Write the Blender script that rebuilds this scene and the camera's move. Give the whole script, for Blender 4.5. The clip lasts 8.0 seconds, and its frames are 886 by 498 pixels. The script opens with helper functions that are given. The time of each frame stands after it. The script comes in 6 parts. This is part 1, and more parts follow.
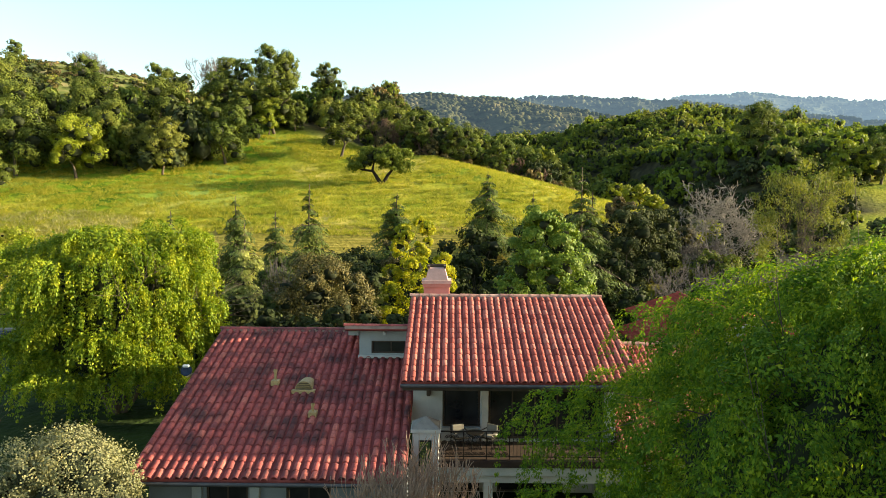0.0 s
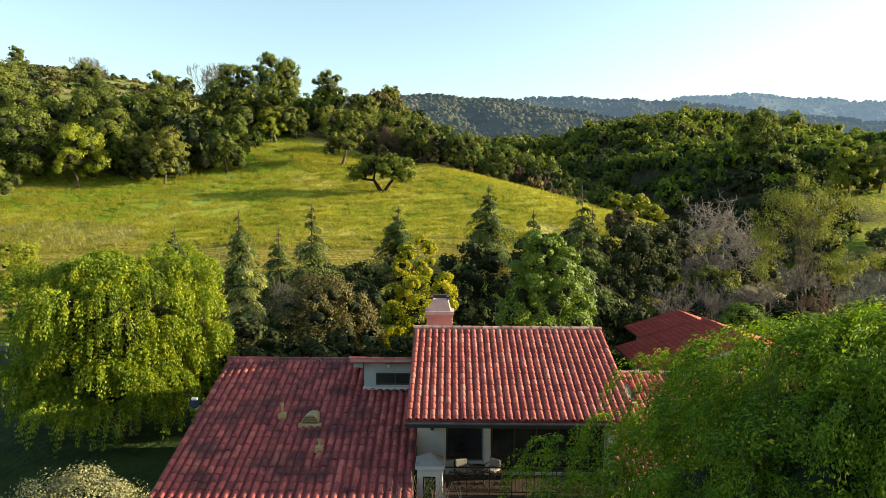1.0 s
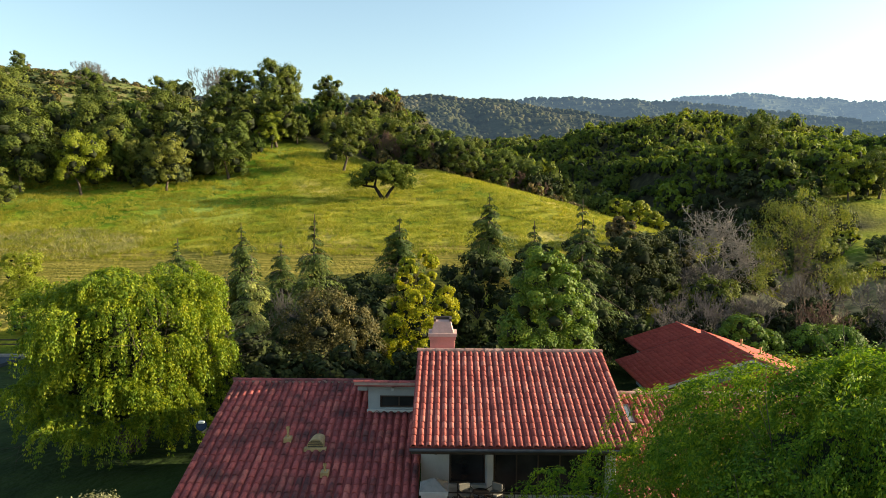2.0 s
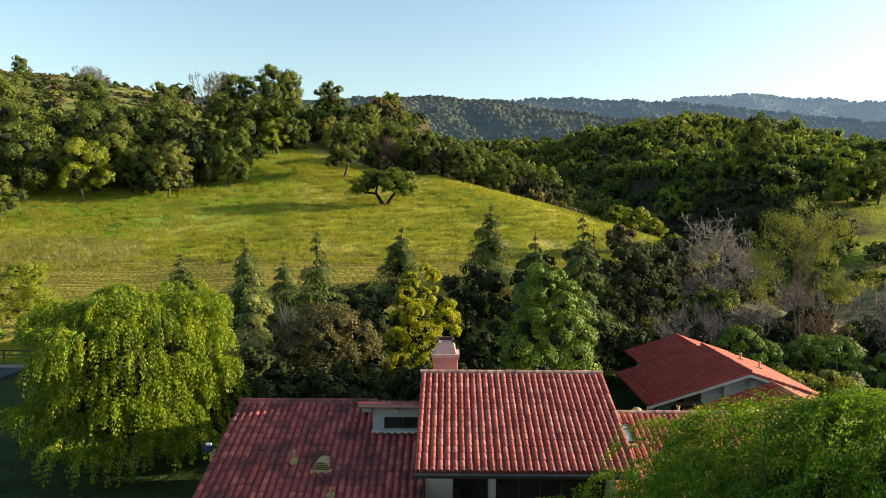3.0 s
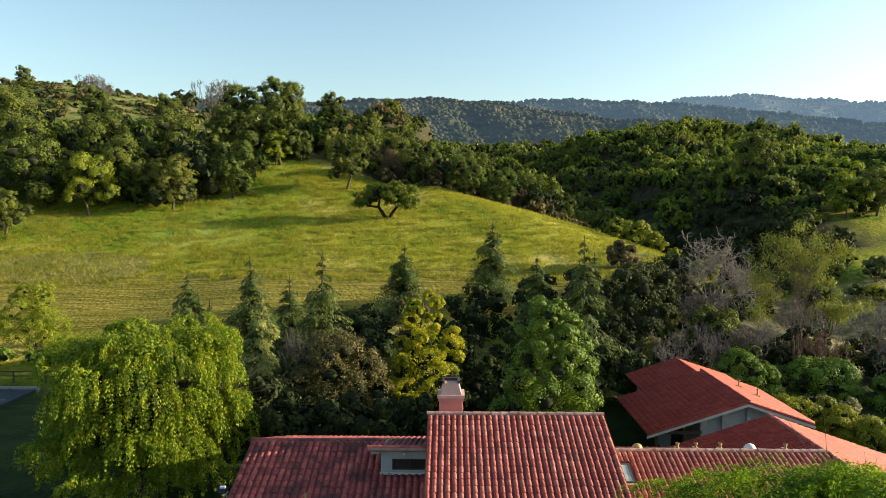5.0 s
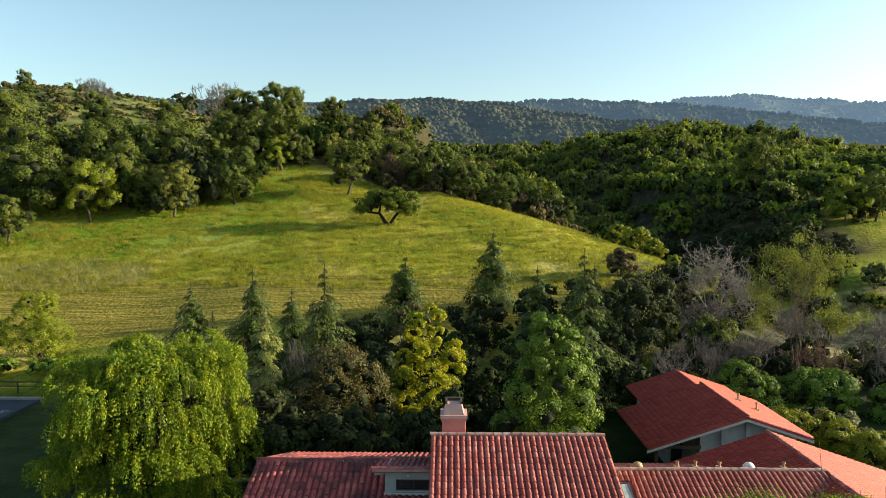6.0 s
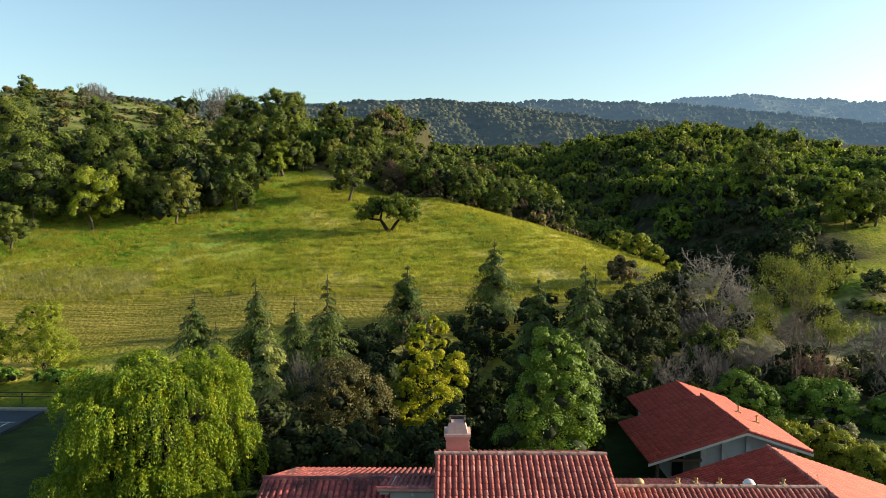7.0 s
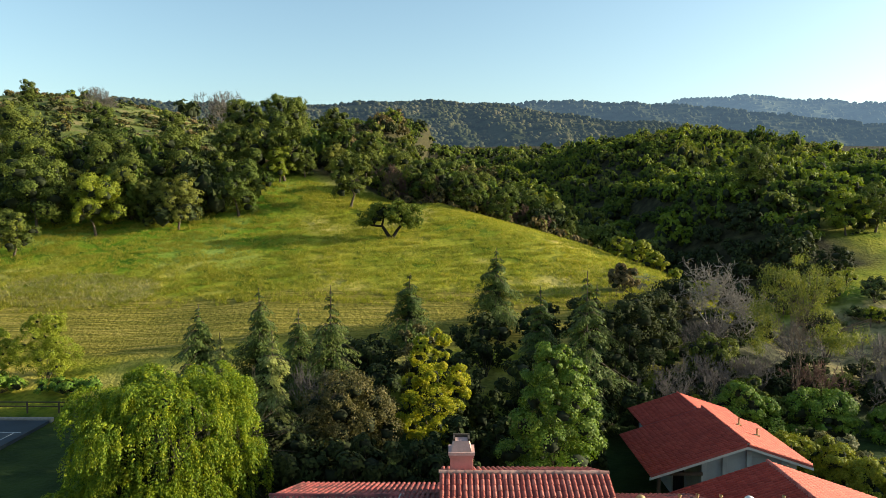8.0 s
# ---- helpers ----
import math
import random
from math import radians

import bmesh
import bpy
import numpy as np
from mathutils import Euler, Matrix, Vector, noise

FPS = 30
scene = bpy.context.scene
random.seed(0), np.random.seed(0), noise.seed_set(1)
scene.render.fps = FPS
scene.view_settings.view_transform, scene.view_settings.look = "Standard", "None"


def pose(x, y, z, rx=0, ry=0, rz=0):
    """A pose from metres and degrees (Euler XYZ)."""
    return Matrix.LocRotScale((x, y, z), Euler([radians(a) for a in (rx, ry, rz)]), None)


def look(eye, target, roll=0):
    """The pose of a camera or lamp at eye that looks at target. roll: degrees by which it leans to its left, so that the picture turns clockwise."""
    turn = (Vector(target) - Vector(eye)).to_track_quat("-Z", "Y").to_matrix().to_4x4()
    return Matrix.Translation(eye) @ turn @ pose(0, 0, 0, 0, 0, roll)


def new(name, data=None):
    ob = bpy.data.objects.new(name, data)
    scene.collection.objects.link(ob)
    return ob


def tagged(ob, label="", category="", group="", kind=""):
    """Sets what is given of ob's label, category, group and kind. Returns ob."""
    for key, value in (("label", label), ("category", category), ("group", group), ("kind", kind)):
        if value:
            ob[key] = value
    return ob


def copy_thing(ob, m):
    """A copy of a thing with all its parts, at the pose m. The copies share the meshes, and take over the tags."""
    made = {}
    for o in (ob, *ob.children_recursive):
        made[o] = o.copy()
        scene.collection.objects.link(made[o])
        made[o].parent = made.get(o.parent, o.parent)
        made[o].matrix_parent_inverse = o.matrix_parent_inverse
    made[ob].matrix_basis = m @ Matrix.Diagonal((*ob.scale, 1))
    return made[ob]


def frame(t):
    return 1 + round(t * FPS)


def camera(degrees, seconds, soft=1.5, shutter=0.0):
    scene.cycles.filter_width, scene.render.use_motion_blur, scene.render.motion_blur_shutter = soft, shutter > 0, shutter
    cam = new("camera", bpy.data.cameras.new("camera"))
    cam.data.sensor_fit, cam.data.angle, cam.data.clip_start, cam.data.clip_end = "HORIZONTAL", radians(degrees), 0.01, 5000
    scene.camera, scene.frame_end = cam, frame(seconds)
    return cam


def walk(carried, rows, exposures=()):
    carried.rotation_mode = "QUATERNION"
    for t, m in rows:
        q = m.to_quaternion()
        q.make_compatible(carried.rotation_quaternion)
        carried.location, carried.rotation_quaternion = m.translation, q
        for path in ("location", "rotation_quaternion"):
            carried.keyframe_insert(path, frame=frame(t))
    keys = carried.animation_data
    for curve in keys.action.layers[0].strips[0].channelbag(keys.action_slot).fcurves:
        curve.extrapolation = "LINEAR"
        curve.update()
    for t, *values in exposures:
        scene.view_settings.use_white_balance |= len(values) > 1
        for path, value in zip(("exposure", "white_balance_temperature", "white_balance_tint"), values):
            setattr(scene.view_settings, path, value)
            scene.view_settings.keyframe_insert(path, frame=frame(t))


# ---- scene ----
cam = camera(64.5, 8.0, 0.3)
PATH = [
    (0, (0.063, 3.49, 11.373), (0.045, 5.486, 11.247), 0.3),
    (0.5, (-0.015, 3.205, 12.239), (-0.033, 5.201, 12.113), 0.3),
    (1, (-0.066, 3.023, 12.757), (-0.084, 5.019, 12.632), 0.3),
    (1.5, (-0.126, 2.849, 13.266), (-0.144, 4.845, 13.141), 0.3),
    (3, (-0.297, 2.243, 14.785), (-0.316, 4.239, 14.661), 0.2),
    (3.5, (-0.35, 1.991, 15.295), (-0.369, 3.987, 15.17), 0.2),
    (4, (-0.394, 1.788, 15.78), (-0.414, 3.784, 15.657), 0.1),
    (4.5, (-0.445, 1.608, 16.293), (-0.466, 3.604, 16.17), 0.1),
    (6, (-0.666, 1.077, 17.915), (-0.686, 3.073, 17.791), 0.1),
    (6.5, (-0.725, 0.869, 18.384), (-0.745, 2.865, 18.261), 0.0),
    (7, (-0.831, 0.728, 18.898), (-0.851, 2.724, 18.775), 0.0),
    (7.5, (-0.896, 0.539, 19.402), (-0.917, 2.535, 19.28), -0.0),
    (8, (-1.011, 0.377, 19.888), (-1.032, 2.373, 19.766), -0.0),
]
EXPOSURES = [(0, 1.96, 6700, 0), (0.5, 1.78, 6600, 0), (1.0, 1.64, 6500, 2), (3.0, 1.37, 6300, 3), (5.0, 1.28, 6150, 2), (8.0, 1.22, 6000, 0)]
walk(cam, [(t, look(eye, target, roll)) for t, eye, target, roll in PATH], EXPOSURES)

# ---- world and sun ----
SUN = Vector((0.968, 0.105, 0.232)).normalized()
sky_world = bpy.data.worlds.new("sky")
scene.world = sky_world
sky_world.use_nodes = True
wn, wl = sky_world.node_tree.nodes, sky_world.node_tree.links
wn.clear()
w_out, w_bg, w_sky = wn.new("ShaderNodeOutputWorld"), wn.new("ShaderNodeBackground"), wn.new("ShaderNodeTexSky")
w_sky.sky_type, w_sky.sun_disc = "NISHITA", False
w_sky.sun_elevation = math.asin(SUN.z)
w_sky.sun_rotation = math.atan2(SUN.x, SUN.y)
w_sky.air_density, w_sky.dust_density, w_sky.ozone_density = 1.0, 1.5, 0.6
w_bg.inputs["Strength"].default_value = 0.11
wl.new(w_sky.outputs[0], w_bg.inputs[0])
wl.new(w_bg.outputs[0], w_out.inputs[0])
sun_data = bpy.data.lights.new("sun", "SUN")
sun_data.energy, sun_data.angle, sun_data.color = 5.0, radians(0.6), (1.0, 0.83, 0.58)
sun = new("sun", sun_data)
sun.matrix_world = look((200, 0, 120), Vector((200, 0, 120)) - SUN)

rng = np.random.default_rng(7)


# ---- materials ----
def shader(name, rough=0.8, metal=0.0, spec=0.3):
    m = bpy.data.materials.new(name)
    m.use_nodes = True
    n, l = m.node_tree.nodes, m.node_tree.links
    b = n["Principled BSDF"]
    b.inputs["Roughness"].default_value, b.inputs["Metallic"].default_value = rough, metal
    b.inputs["Specular IOR Level"].default_value = spec
    return m, n, l, b


def ramp(n, l, fac, stops):
    r = n.new("ShaderNodeValToRGB")
    while len(r.color_ramp.elements) < len(stops):
        r.color_ramp.elements.new(0.5)
    for e, (p, c) in zip(r.color_ramp.elements, stops):
        e.position, e.color = p, (*c, 1)
    l.new(fac, r.inputs[0])
    return r.outputs[0]


def tex_noise(n, l, scale, detail=4, coord="Object", rough=0.55, stretch=None):
    c, t = n.new("ShaderNodeTexCoord"), n.new("ShaderNodeTexNoise")
    t.inputs["Scale"].default_value, t.inputs["Detail"].default_value, t.inputs["Roughness"].default_value = scale, detail, rough
    src = c.outputs[coord]
    if stretch:
        mp = n.new("ShaderNodeMapping")
        mp.inputs["Scale"].default_value = stretch
        l.new(src, mp.inputs[0])
        src = mp.outputs[0]
    l.new(src, t.inputs["Vector"])
    return t.outputs[0]


def mix(n, l, kind, fac, a, b):
    m = n.new("ShaderNodeMix")
    m.data_type, m.blend_type = "RGBA", kind
    for sock, v in ((m.inputs[0], fac), (m.inputs[6], a), (m.inputs[7], b)):
        if isinstance(v, (int, float)):
            sock.default_value = v
        elif isinstance(v, tuple):
            sock.default_value = (*v, 1)
        else:
            l.new(v, sock)
    return m.outputs[2]


def bump(n, l, b, height, strength=0.4, dist=0.02):
    bp = n.new("ShaderNodeBump")
    bp.inputs["Strength"].default_value, bp.inputs["Distance"].default_value = strength, dist
    l.new(height, bp.inputs["Height"])
    l.new(bp.outputs[0], b.inputs["Normal"])


def plain(name, c, rough=0.75, metal=0.0, scale=3.0, vary=0.25, grain=40.0, relief=0.25):
    """Paint, plaster, metal or stone: a base colour with blotches, fine grain and a little relief."""
    m, n, l, b = shader(name, rough, metal)
    dark = tuple(v * (1 - vary) for v in c)
    light = tuple(min(1, v * (1 + 0.5 * vary)) for v in c)
    big = ramp(n, l, tex_noise(n, l, scale, 5), [(0.3, dark), (0.55, c), (0.75, light)])
    fine = tex_noise(n, l, grain, 3)
    col = mix(n, l, "MULTIPLY", 0.25, big, ramp(n, l, fine, [(0.3, (0.6, 0.6, 0.6)), (0.65, (1, 1, 1))]))
    l.new(col, b.inputs["Base Color"])
    bump(n, l, b, fine, relief, 0.01)
    return m


def leafy(name, stops, through_part=0.35, patch=0.4, rough=0.6, dry=None, tints=None):
    """Leaves: each leaf its own tint, crowns tinted in larger patches, light passing through."""
    m, n, l, b = shader(name, rough, 0, 0.25)
    g = n.new("ShaderNodeNewGeometry")
    each = ramp(n, l, g.outputs["Random Per Island"], stops)
    big = tex_noise(n, l, patch, 3)
    tint = ramp(n, l, big, tints or [(0.3, (0.62, 0.68, 0.6)), (0.5, (1, 1, 1)), (0.7, (1.0, 0.95, 0.75))])
    col = mix(n, l, "MULTIPLY", 0.8, each, tint)
    info = n.new("ShaderNodeObjectInfo")
    col = mix(n, l, "MULTIPLY", 0.7, col, ramp(n, l, info.outputs["Random"], [(0.0, (0.8, 0.88, 0.8)), (0.5, (1, 1, 0.95)), (1.0, (1.0, 0.94, 0.8))]))
    if dry:
        col = mix(n, l, "MIX", ramp(n, l, tex_noise(n, l, patch * 2.2, 2), [(0.58, (0, 0, 0)), (0.68, (1, 1, 1))]), col, dry)
    l.new(col, b.inputs["Base Color"])
    tr = n.new("ShaderNodeBsdfTranslucent")
    warm = mix(n, l, "MULTIPLY", 1.0, col, (1.0, 1.0, 0.5))
    l.new(warm, tr.inputs[0])
    ms = n.new("ShaderNodeMixShader")
    ms.inputs[0].default_value = through_part
    l.new(b.outputs[0], ms.inputs[1])
    l.new(tr.outputs[0], ms.inputs[2])
    l.new(ms.outputs[0], n["Material Output"].inputs[0])
    return m


def tile_material(name, stops, stain, island=False):
    m, n, l, b = shader(name, 0.72, 0, 0.3)
    if island:
        g = n.new("ShaderNodeNewGeometry")
        pick = g.outputs["Random Per Island"]
    else:
        g = n.new("ShaderNodeObjectInfo")
        pick = g.outputs["Random"]
    each = ramp(n, l, pick, stops)
    c = n.new("ShaderNodeNewGeometry")
    t = n.new("ShaderNodeTexNoise")
    t.inputs["Scale"].default_value, t.inputs["Detail"].default_value = 0.9, 6
    l.new(c.outputs["Position"], t.inputs["Vector"])
    t2 = n.new("ShaderNodeTexNoise")
    t2.inputs["Scale"].default_value, t2.inputs["Detail"].default_value = 14, 4
    l.new(c.outputs["Position"], t2.inputs["Vector"])
    mask = ramp(n, l, t.outputs[0], [(0.46, (0, 0, 0)), (0.64, (stain, stain, stain))])
    col = mix(n, l, "MIX", mask, each, (0.04, 0.024, 0.026))
    col = mix(n, l, "MULTIPLY", 0.55, col, ramp(n, l, t2.outputs[0], [(0.3, (0.5, 0.48, 0.48)), (0.6, (1, 1, 1))]))
    l.new(col, b.inputs["Base Color"])
    bump(n, l, b, t2.outputs[0], 0.5, 0.015)
    return m


RED = [(0.0, (0.29, 0.06, 0.046)), (0.35, (0.39, 0.092, 0.07)), (0.7, (0.45, 0.12, 0.092)), (1.0, (0.52, 0.175, 0.135))]
PLAINRED = [(0.0, (0.29, 0.037, 0.022)), (0.5, (0.35, 0.048, 0.03)), (1.0, (0.4, 0.066, 0.04))]
OLD = [(0.0, (0.24, 0.058, 0.056)), (0.4, (0.34, 0.076, 0.07)), (0.8, (0.42, 0.098, 0.085)), (1.0, (0.48, 0.14, 0.11))]
M_TILE = tile_material("clay tile", RED, 0.25)
M_EVEN = tile_material("even red tile", PLAINRED, 0.1)
M_EVENS = tile_material("even red tiles", PLAINRED, 0.1, True)
M_TILES = tile_material("clay tiles", RED, 0.3, True)
M_OLD = tile_material("weathered clay tile", OLD, 0.8)
M_OLDS = tile_material("weathered clay tiles", OLD, 0.8, True)
M_PAN = plain("tile channels", (0.3, 0.07, 0.06), 0.8, 0, 1.5, 0.4)
M_MORTAR = plain("ridge mortar", (0.36, 0.25, 0.21), 0.9, 0, 4, 0.3)
M_PLASTER = plain("off-white plaster", (0.47, 0.455, 0.435), 0.9, 0, 1.2, 0.18)
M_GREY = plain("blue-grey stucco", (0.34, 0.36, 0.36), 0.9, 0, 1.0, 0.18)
# Darker, bluer copy of the wall plaster, standing for shade on the lower front.
M_SHADEWALL = plain("shade-tinted plaster", (0.2, 0.22, 0.235), 0.9, 0, 1.0, 0.2)
M_TRIM = plain("painted trim", (0.46, 0.45, 0.42), 0.6, 0, 2, 0.15)
M_FASCIA = plain("dark gutter", (0.07, 0.07, 0.075), 0.5, 0.2, 2, 0.3)
M_PINK = plain("pink chimney stucco", (0.56, 0.24, 0.2), 0.9, 0, 2.0, 0.2)
M_CAP = plain("pale chimney cap", (0.56, 0.36, 0.32), 0.85, 0, 3, 0.2)
M_IRON = plain("black wrought iron", (0.025, 0.022, 0.02), 0.5, 0.6, 10, 0.3)
M_WOOD = plain("weathered wood", (0.16, 0.1, 0.065), 0.8, 0, 3, 0.4)
# Terracotta darkened well past its own tone to stand for balcony shade.
M_DECK = plain("shade-dark terracotta deck", (0.045, 0.026, 0.018), 0.8, 0, 3, 0.3)
M_DARKWOOD = plain("dark stained timber", (0.06, 0.042, 0.03), 0.7, 0, 3, 0.3)
M_METAL = plain("galvanised vent", (0.42, 0.3, 0.14), 0.6, 0.2, 8, 0.3)
M_WHITE = plain("white plastic", (0.72, 0.7, 0.66), 0.6, 0, 6, 0.12)
M_BLUE = plain("blue dish paint", (0.012, 0.025, 0.06), 0.5, 0.1, 6, 0.2)
M_STONE = plain("pale field stone", (0.36, 0.32, 0.27), 0.9, 0, 2, 0.35, 20, 0.6)
M_BARK = plain("bark", (0.1, 0.075, 0.055), 0.95, 0, 4, 0.4, 25, 0.8)
M_OAKBARK = plain("dark oak bark", (0.022, 0.017, 0.013), 0.95, 0, 4, 0.4, 25, 0.8)
M_PALEBARK = plain("pale bark", (0.23, 0.2, 0.175), 0.95, 0, 4, 0.35, 25, 0.6)
# Added blocks in the crowns: they stop light, their dark colour stands for shade.
M_INNERSHADE = plain("shade-dark crown core", (0.022, 0.028, 0.01), 0.95, 0, 2, 0.5, 12, 0.8)

M_GREYBARK = plain("grey bark", (0.13, 0.112, 0.105), 0.95, 0, 4, 0.35, 25, 0.6)
M_TWIG = plain("dry twig", (0.36, 0.24, 0.17), 0.9, 0, 3, 0.3)
M_REDTWIG = plain("red-brown twig", (0.13, 0.075, 0.06), 0.95, 0, 3, 0.3)
M_CUSHION = plain("cream cushion", (0.22, 0.2, 0.17), 0.95, 0, 6, 0.12)
M_COURT = plain("dark court surface", (0.022, 0.034, 0.05), 0.6, 0, 0.5, 0.3)
M_LINE = plain("white court line", (0.34, 0.36, 0.38), 0.7, 0, 4, 0.25)
M_SLATE = plain("slate cap", (0.24, 0.22, 0.2), 0.8, 0, 4, 0.3)


def glass_material():
    m, n, l, b = shader("dark window glass", 0.08, 0, 0.5)
    col = ramp(n, l, tex_noise(n, l, 1.3, 2), [(0.3, (0.012, 0.012, 0.014)), (0.7, (0.03, 0.03, 0.032))])
    l.new(col, b.inputs["Base Color"])
    return m


M_GLASS = glass_material()


def sky_glass_material():
    m, n, l, b = shader("frosted skylight glass", 0.18, 0, 0.6)
    col = ramp(n, l, tex_noise(n, l, 2.5, 3), [(0.3, (0.24, 0.28, 0.29)), (0.7, (0.4, 0.44, 0.44))])
    l.new(col, b.inputs["Base Color"])
    return m


M_SKYGLASS = sky_glass_material()


def mosaic_material():
    m, n, l, b = shader("painted tile panel", 0.3, 0, 0.5)
    c, v = n.new("ShaderNodeTexCoord"), n.new("ShaderNodeTexVoronoi")
    v.inputs["Scale"].default_value = 14
    l.new(c.outputs["Object"], v.inputs["Vector"])
    col = ramp(n, l, v.outputs["Distance"], [(0.1, (0.42, 0.36, 0.07)), (0.35, (0.12, 0.16, 0.03)), (0.6, (0.03, 0.05, 0.02))])
    l.new(col, b.inputs["Base Color"])
    return m


M_MOSAIC = mosaic_material()

PLUMES = [(0.36, (0.4, 0.55, 0.5)), (0.48, (0.9, 0.95, 0.9)), (0.62, (1.45, 1.25, 0.95))]
L_WEEP = leafy("weeping leaves", [(0, (0.112, 0.178, 0.01)), (0.5, (0.178, 0.24, 0.012)), (1, (0.29, 0.325, 0.02))], 0.4, 1.3, 0.6, None, PLUMES)
L_WEEP2 = leafy("weeping leaves by the house", [(0, (0.076, 0.15, 0.012)), (0.5, (0.132, 0.216, 0.016)), (1, (0.28, 0.335, 0.022))], 0.5, 1.3, 0.7, None, PLUMES)
L_OAK = leafy("oak leaves", [(0, (0.066, 0.088, 0.014)), (0.5, (0.092, 0.118, 0.019)), (1, (0.138, 0.158, 0.028))], 0.22, 0.2, 0.85, None, [(0.3, (0.6, 0.68, 0.6)), (0.5, (1, 1, 1)), (0.65, (1.35, 1.2, 0.9))])
L_BRIGHT = leafy("fresh oak leaves", [(0, (0.14, 0.185, 0.014)), (0.5, (0.2, 0.245, 0.018)), (1, (0.3, 0.33, 0.034))], 0.36, 0.4)
L_YELLOW = leafy("yellow-green leaves", [(0, (0.21, 0.24, 0.012)), (0.5, (0.33, 0.33, 0.014)), (1, (0.47, 0.42, 0.022))], 0.46, 0.9, 0.6, None, [(0.36, (0.55, 0.7, 0.6)), (0.5, (1, 1, 1)), (0.62, (1.15, 1.05, 0.9))])
L_BROAD = leafy("glossy broad leaves", [(0, (0.08, 0.135, 0.013)), (0.5, (0.122, 0.188, 0.018)), (1, (0.225, 0.275, 0.034))], 0.28, 0.8, 0.6)
L_CEDAR = leafy("cedar needles", [(0, (0.056, 0.084, 0.018)), (0.5, (0.086, 0.118, 0.024)), (1, (0.15, 0.178, 0.04))], 0.25, 0.3)
L_BROWN = leafy("bronze shrub leaves", [(0, (0.06, 0.056, 0.014)), (0.5, (0.1, 0.085, 0.024)), (1, (0.2, 0.155, 0.06))], 0.25, 0.5)
L_OLIVE = leafy("silver olive leaves", [(0, (0.13, 0.13, 0.055)), (0.5, (0.2, 0.195, 0.095)), (1, (0.3, 0.28, 0.155))], 0.2, 1.2)
L_HEDGE = leafy("hedge leaves", [(0, (0.085, 0.15, 0.014)), (0.5, (0.125, 0.2, 0.018)), (1, (0.2, 0.27, 0.03))], 0.2, 0.6)
# Leaf tone darkened to stand for the deep shade these shrubs grow in.
L_DARK = leafy("shade-dark shrub leaves", [(0, (0.017, 0.025, 0.007)), (0.5, (0.028, 0.039, 0.01)), (1, (0.05, 0.06, 0.015))], 0.1, 0.5, 0.95)
L_FEATHER = leafy("feathery willow leaves", [(0, (0.1, 0.125, 0.02)), (0.5, (0.17, 0.19, 0.03)), (1, (0.26, 0.26, 0.05))], 0.35, 0.5)
L_LONE = leafy("sunlit oak leaves", [(0, (0.075, 0.11, 0.012)), (0.5, (0.12, 0.155, 0.018)), (1, (0.22, 0.23, 0.035))], 0.32, 0.4, 0.75)
L_SCRUB = leafy("hillside scrub", [(0, (0.055, 0.078, 0.02)), (0.5, (0.085, 0.106, 0.026)), (1, (0.13, 0.135, 0.042))], 0.1, 0.12, 0.9, (0.14, 0.115, 0.085), [(0.32, (0.45, 0.55, 0.5)), (0.5, (1, 1, 1)), (0.66, (1.5, 1.4, 0.8))])
L_WOODS = leafy("woodland leaves", [(0, (0.08, 0.115, 0.024)), (0.5, (0.115, 0.155, 0.03)), (1, (0.16, 0.195, 0.04))], 0.45, 0.085, 0.9, None, [(0.3, (0.55, 0.65, 0.62)), (0.5, (1, 1, 1)), (0.66, (1.5, 1.35, 0.85))])
L_OLIVEOAK = leafy("olive oak leaves", [(0, (0.12, 0.135, 0.026)), (0.5, (0.165, 0.18, 0.036)), (1, (0.225, 0.23, 0.055))], 0.28, 0.3, 0.85)
L_TAWNY = leafy("tawny spring twigs", [(0, (0.11, 0.085, 0.04)), (0.5, (0.16, 0.12, 0.06)), (1, (0.22, 0.165, 0.085))], 0.2, 0.3, 0.9)
L_DUSK = leafy("dull evergreen leaves", [(0, (0.026, 0.036, 0.012)), (0.5, (0.04, 0.052, 0.016)), (1, (0.062, 0.072, 0.022))], 0.15, 0.4, 0.9)
L_GREYLEAF = leafy("grey-green leaf buds", [(0, (0.1, 0.105, 0.07)), (1, (0.17, 0.165, 0.12))], 0.2, 0.3, 0.9)
L_FRESH = leafy("fresh spring leaves", [(0, (0.17, 0.215, 0.014)), (0.5, (0.24, 0.28, 0.02)), (1, (0.33, 0.36, 0.04))], 0.42, 0.4)
L_GOLDCEDAR = leafy("golden cedar needles", [(0, (0.19, 0.225, 0.06)), (0.5, (0.28, 0.3, 0.08)), (1, (0.4, 0.39, 0.13))], 0.35, 0.4)


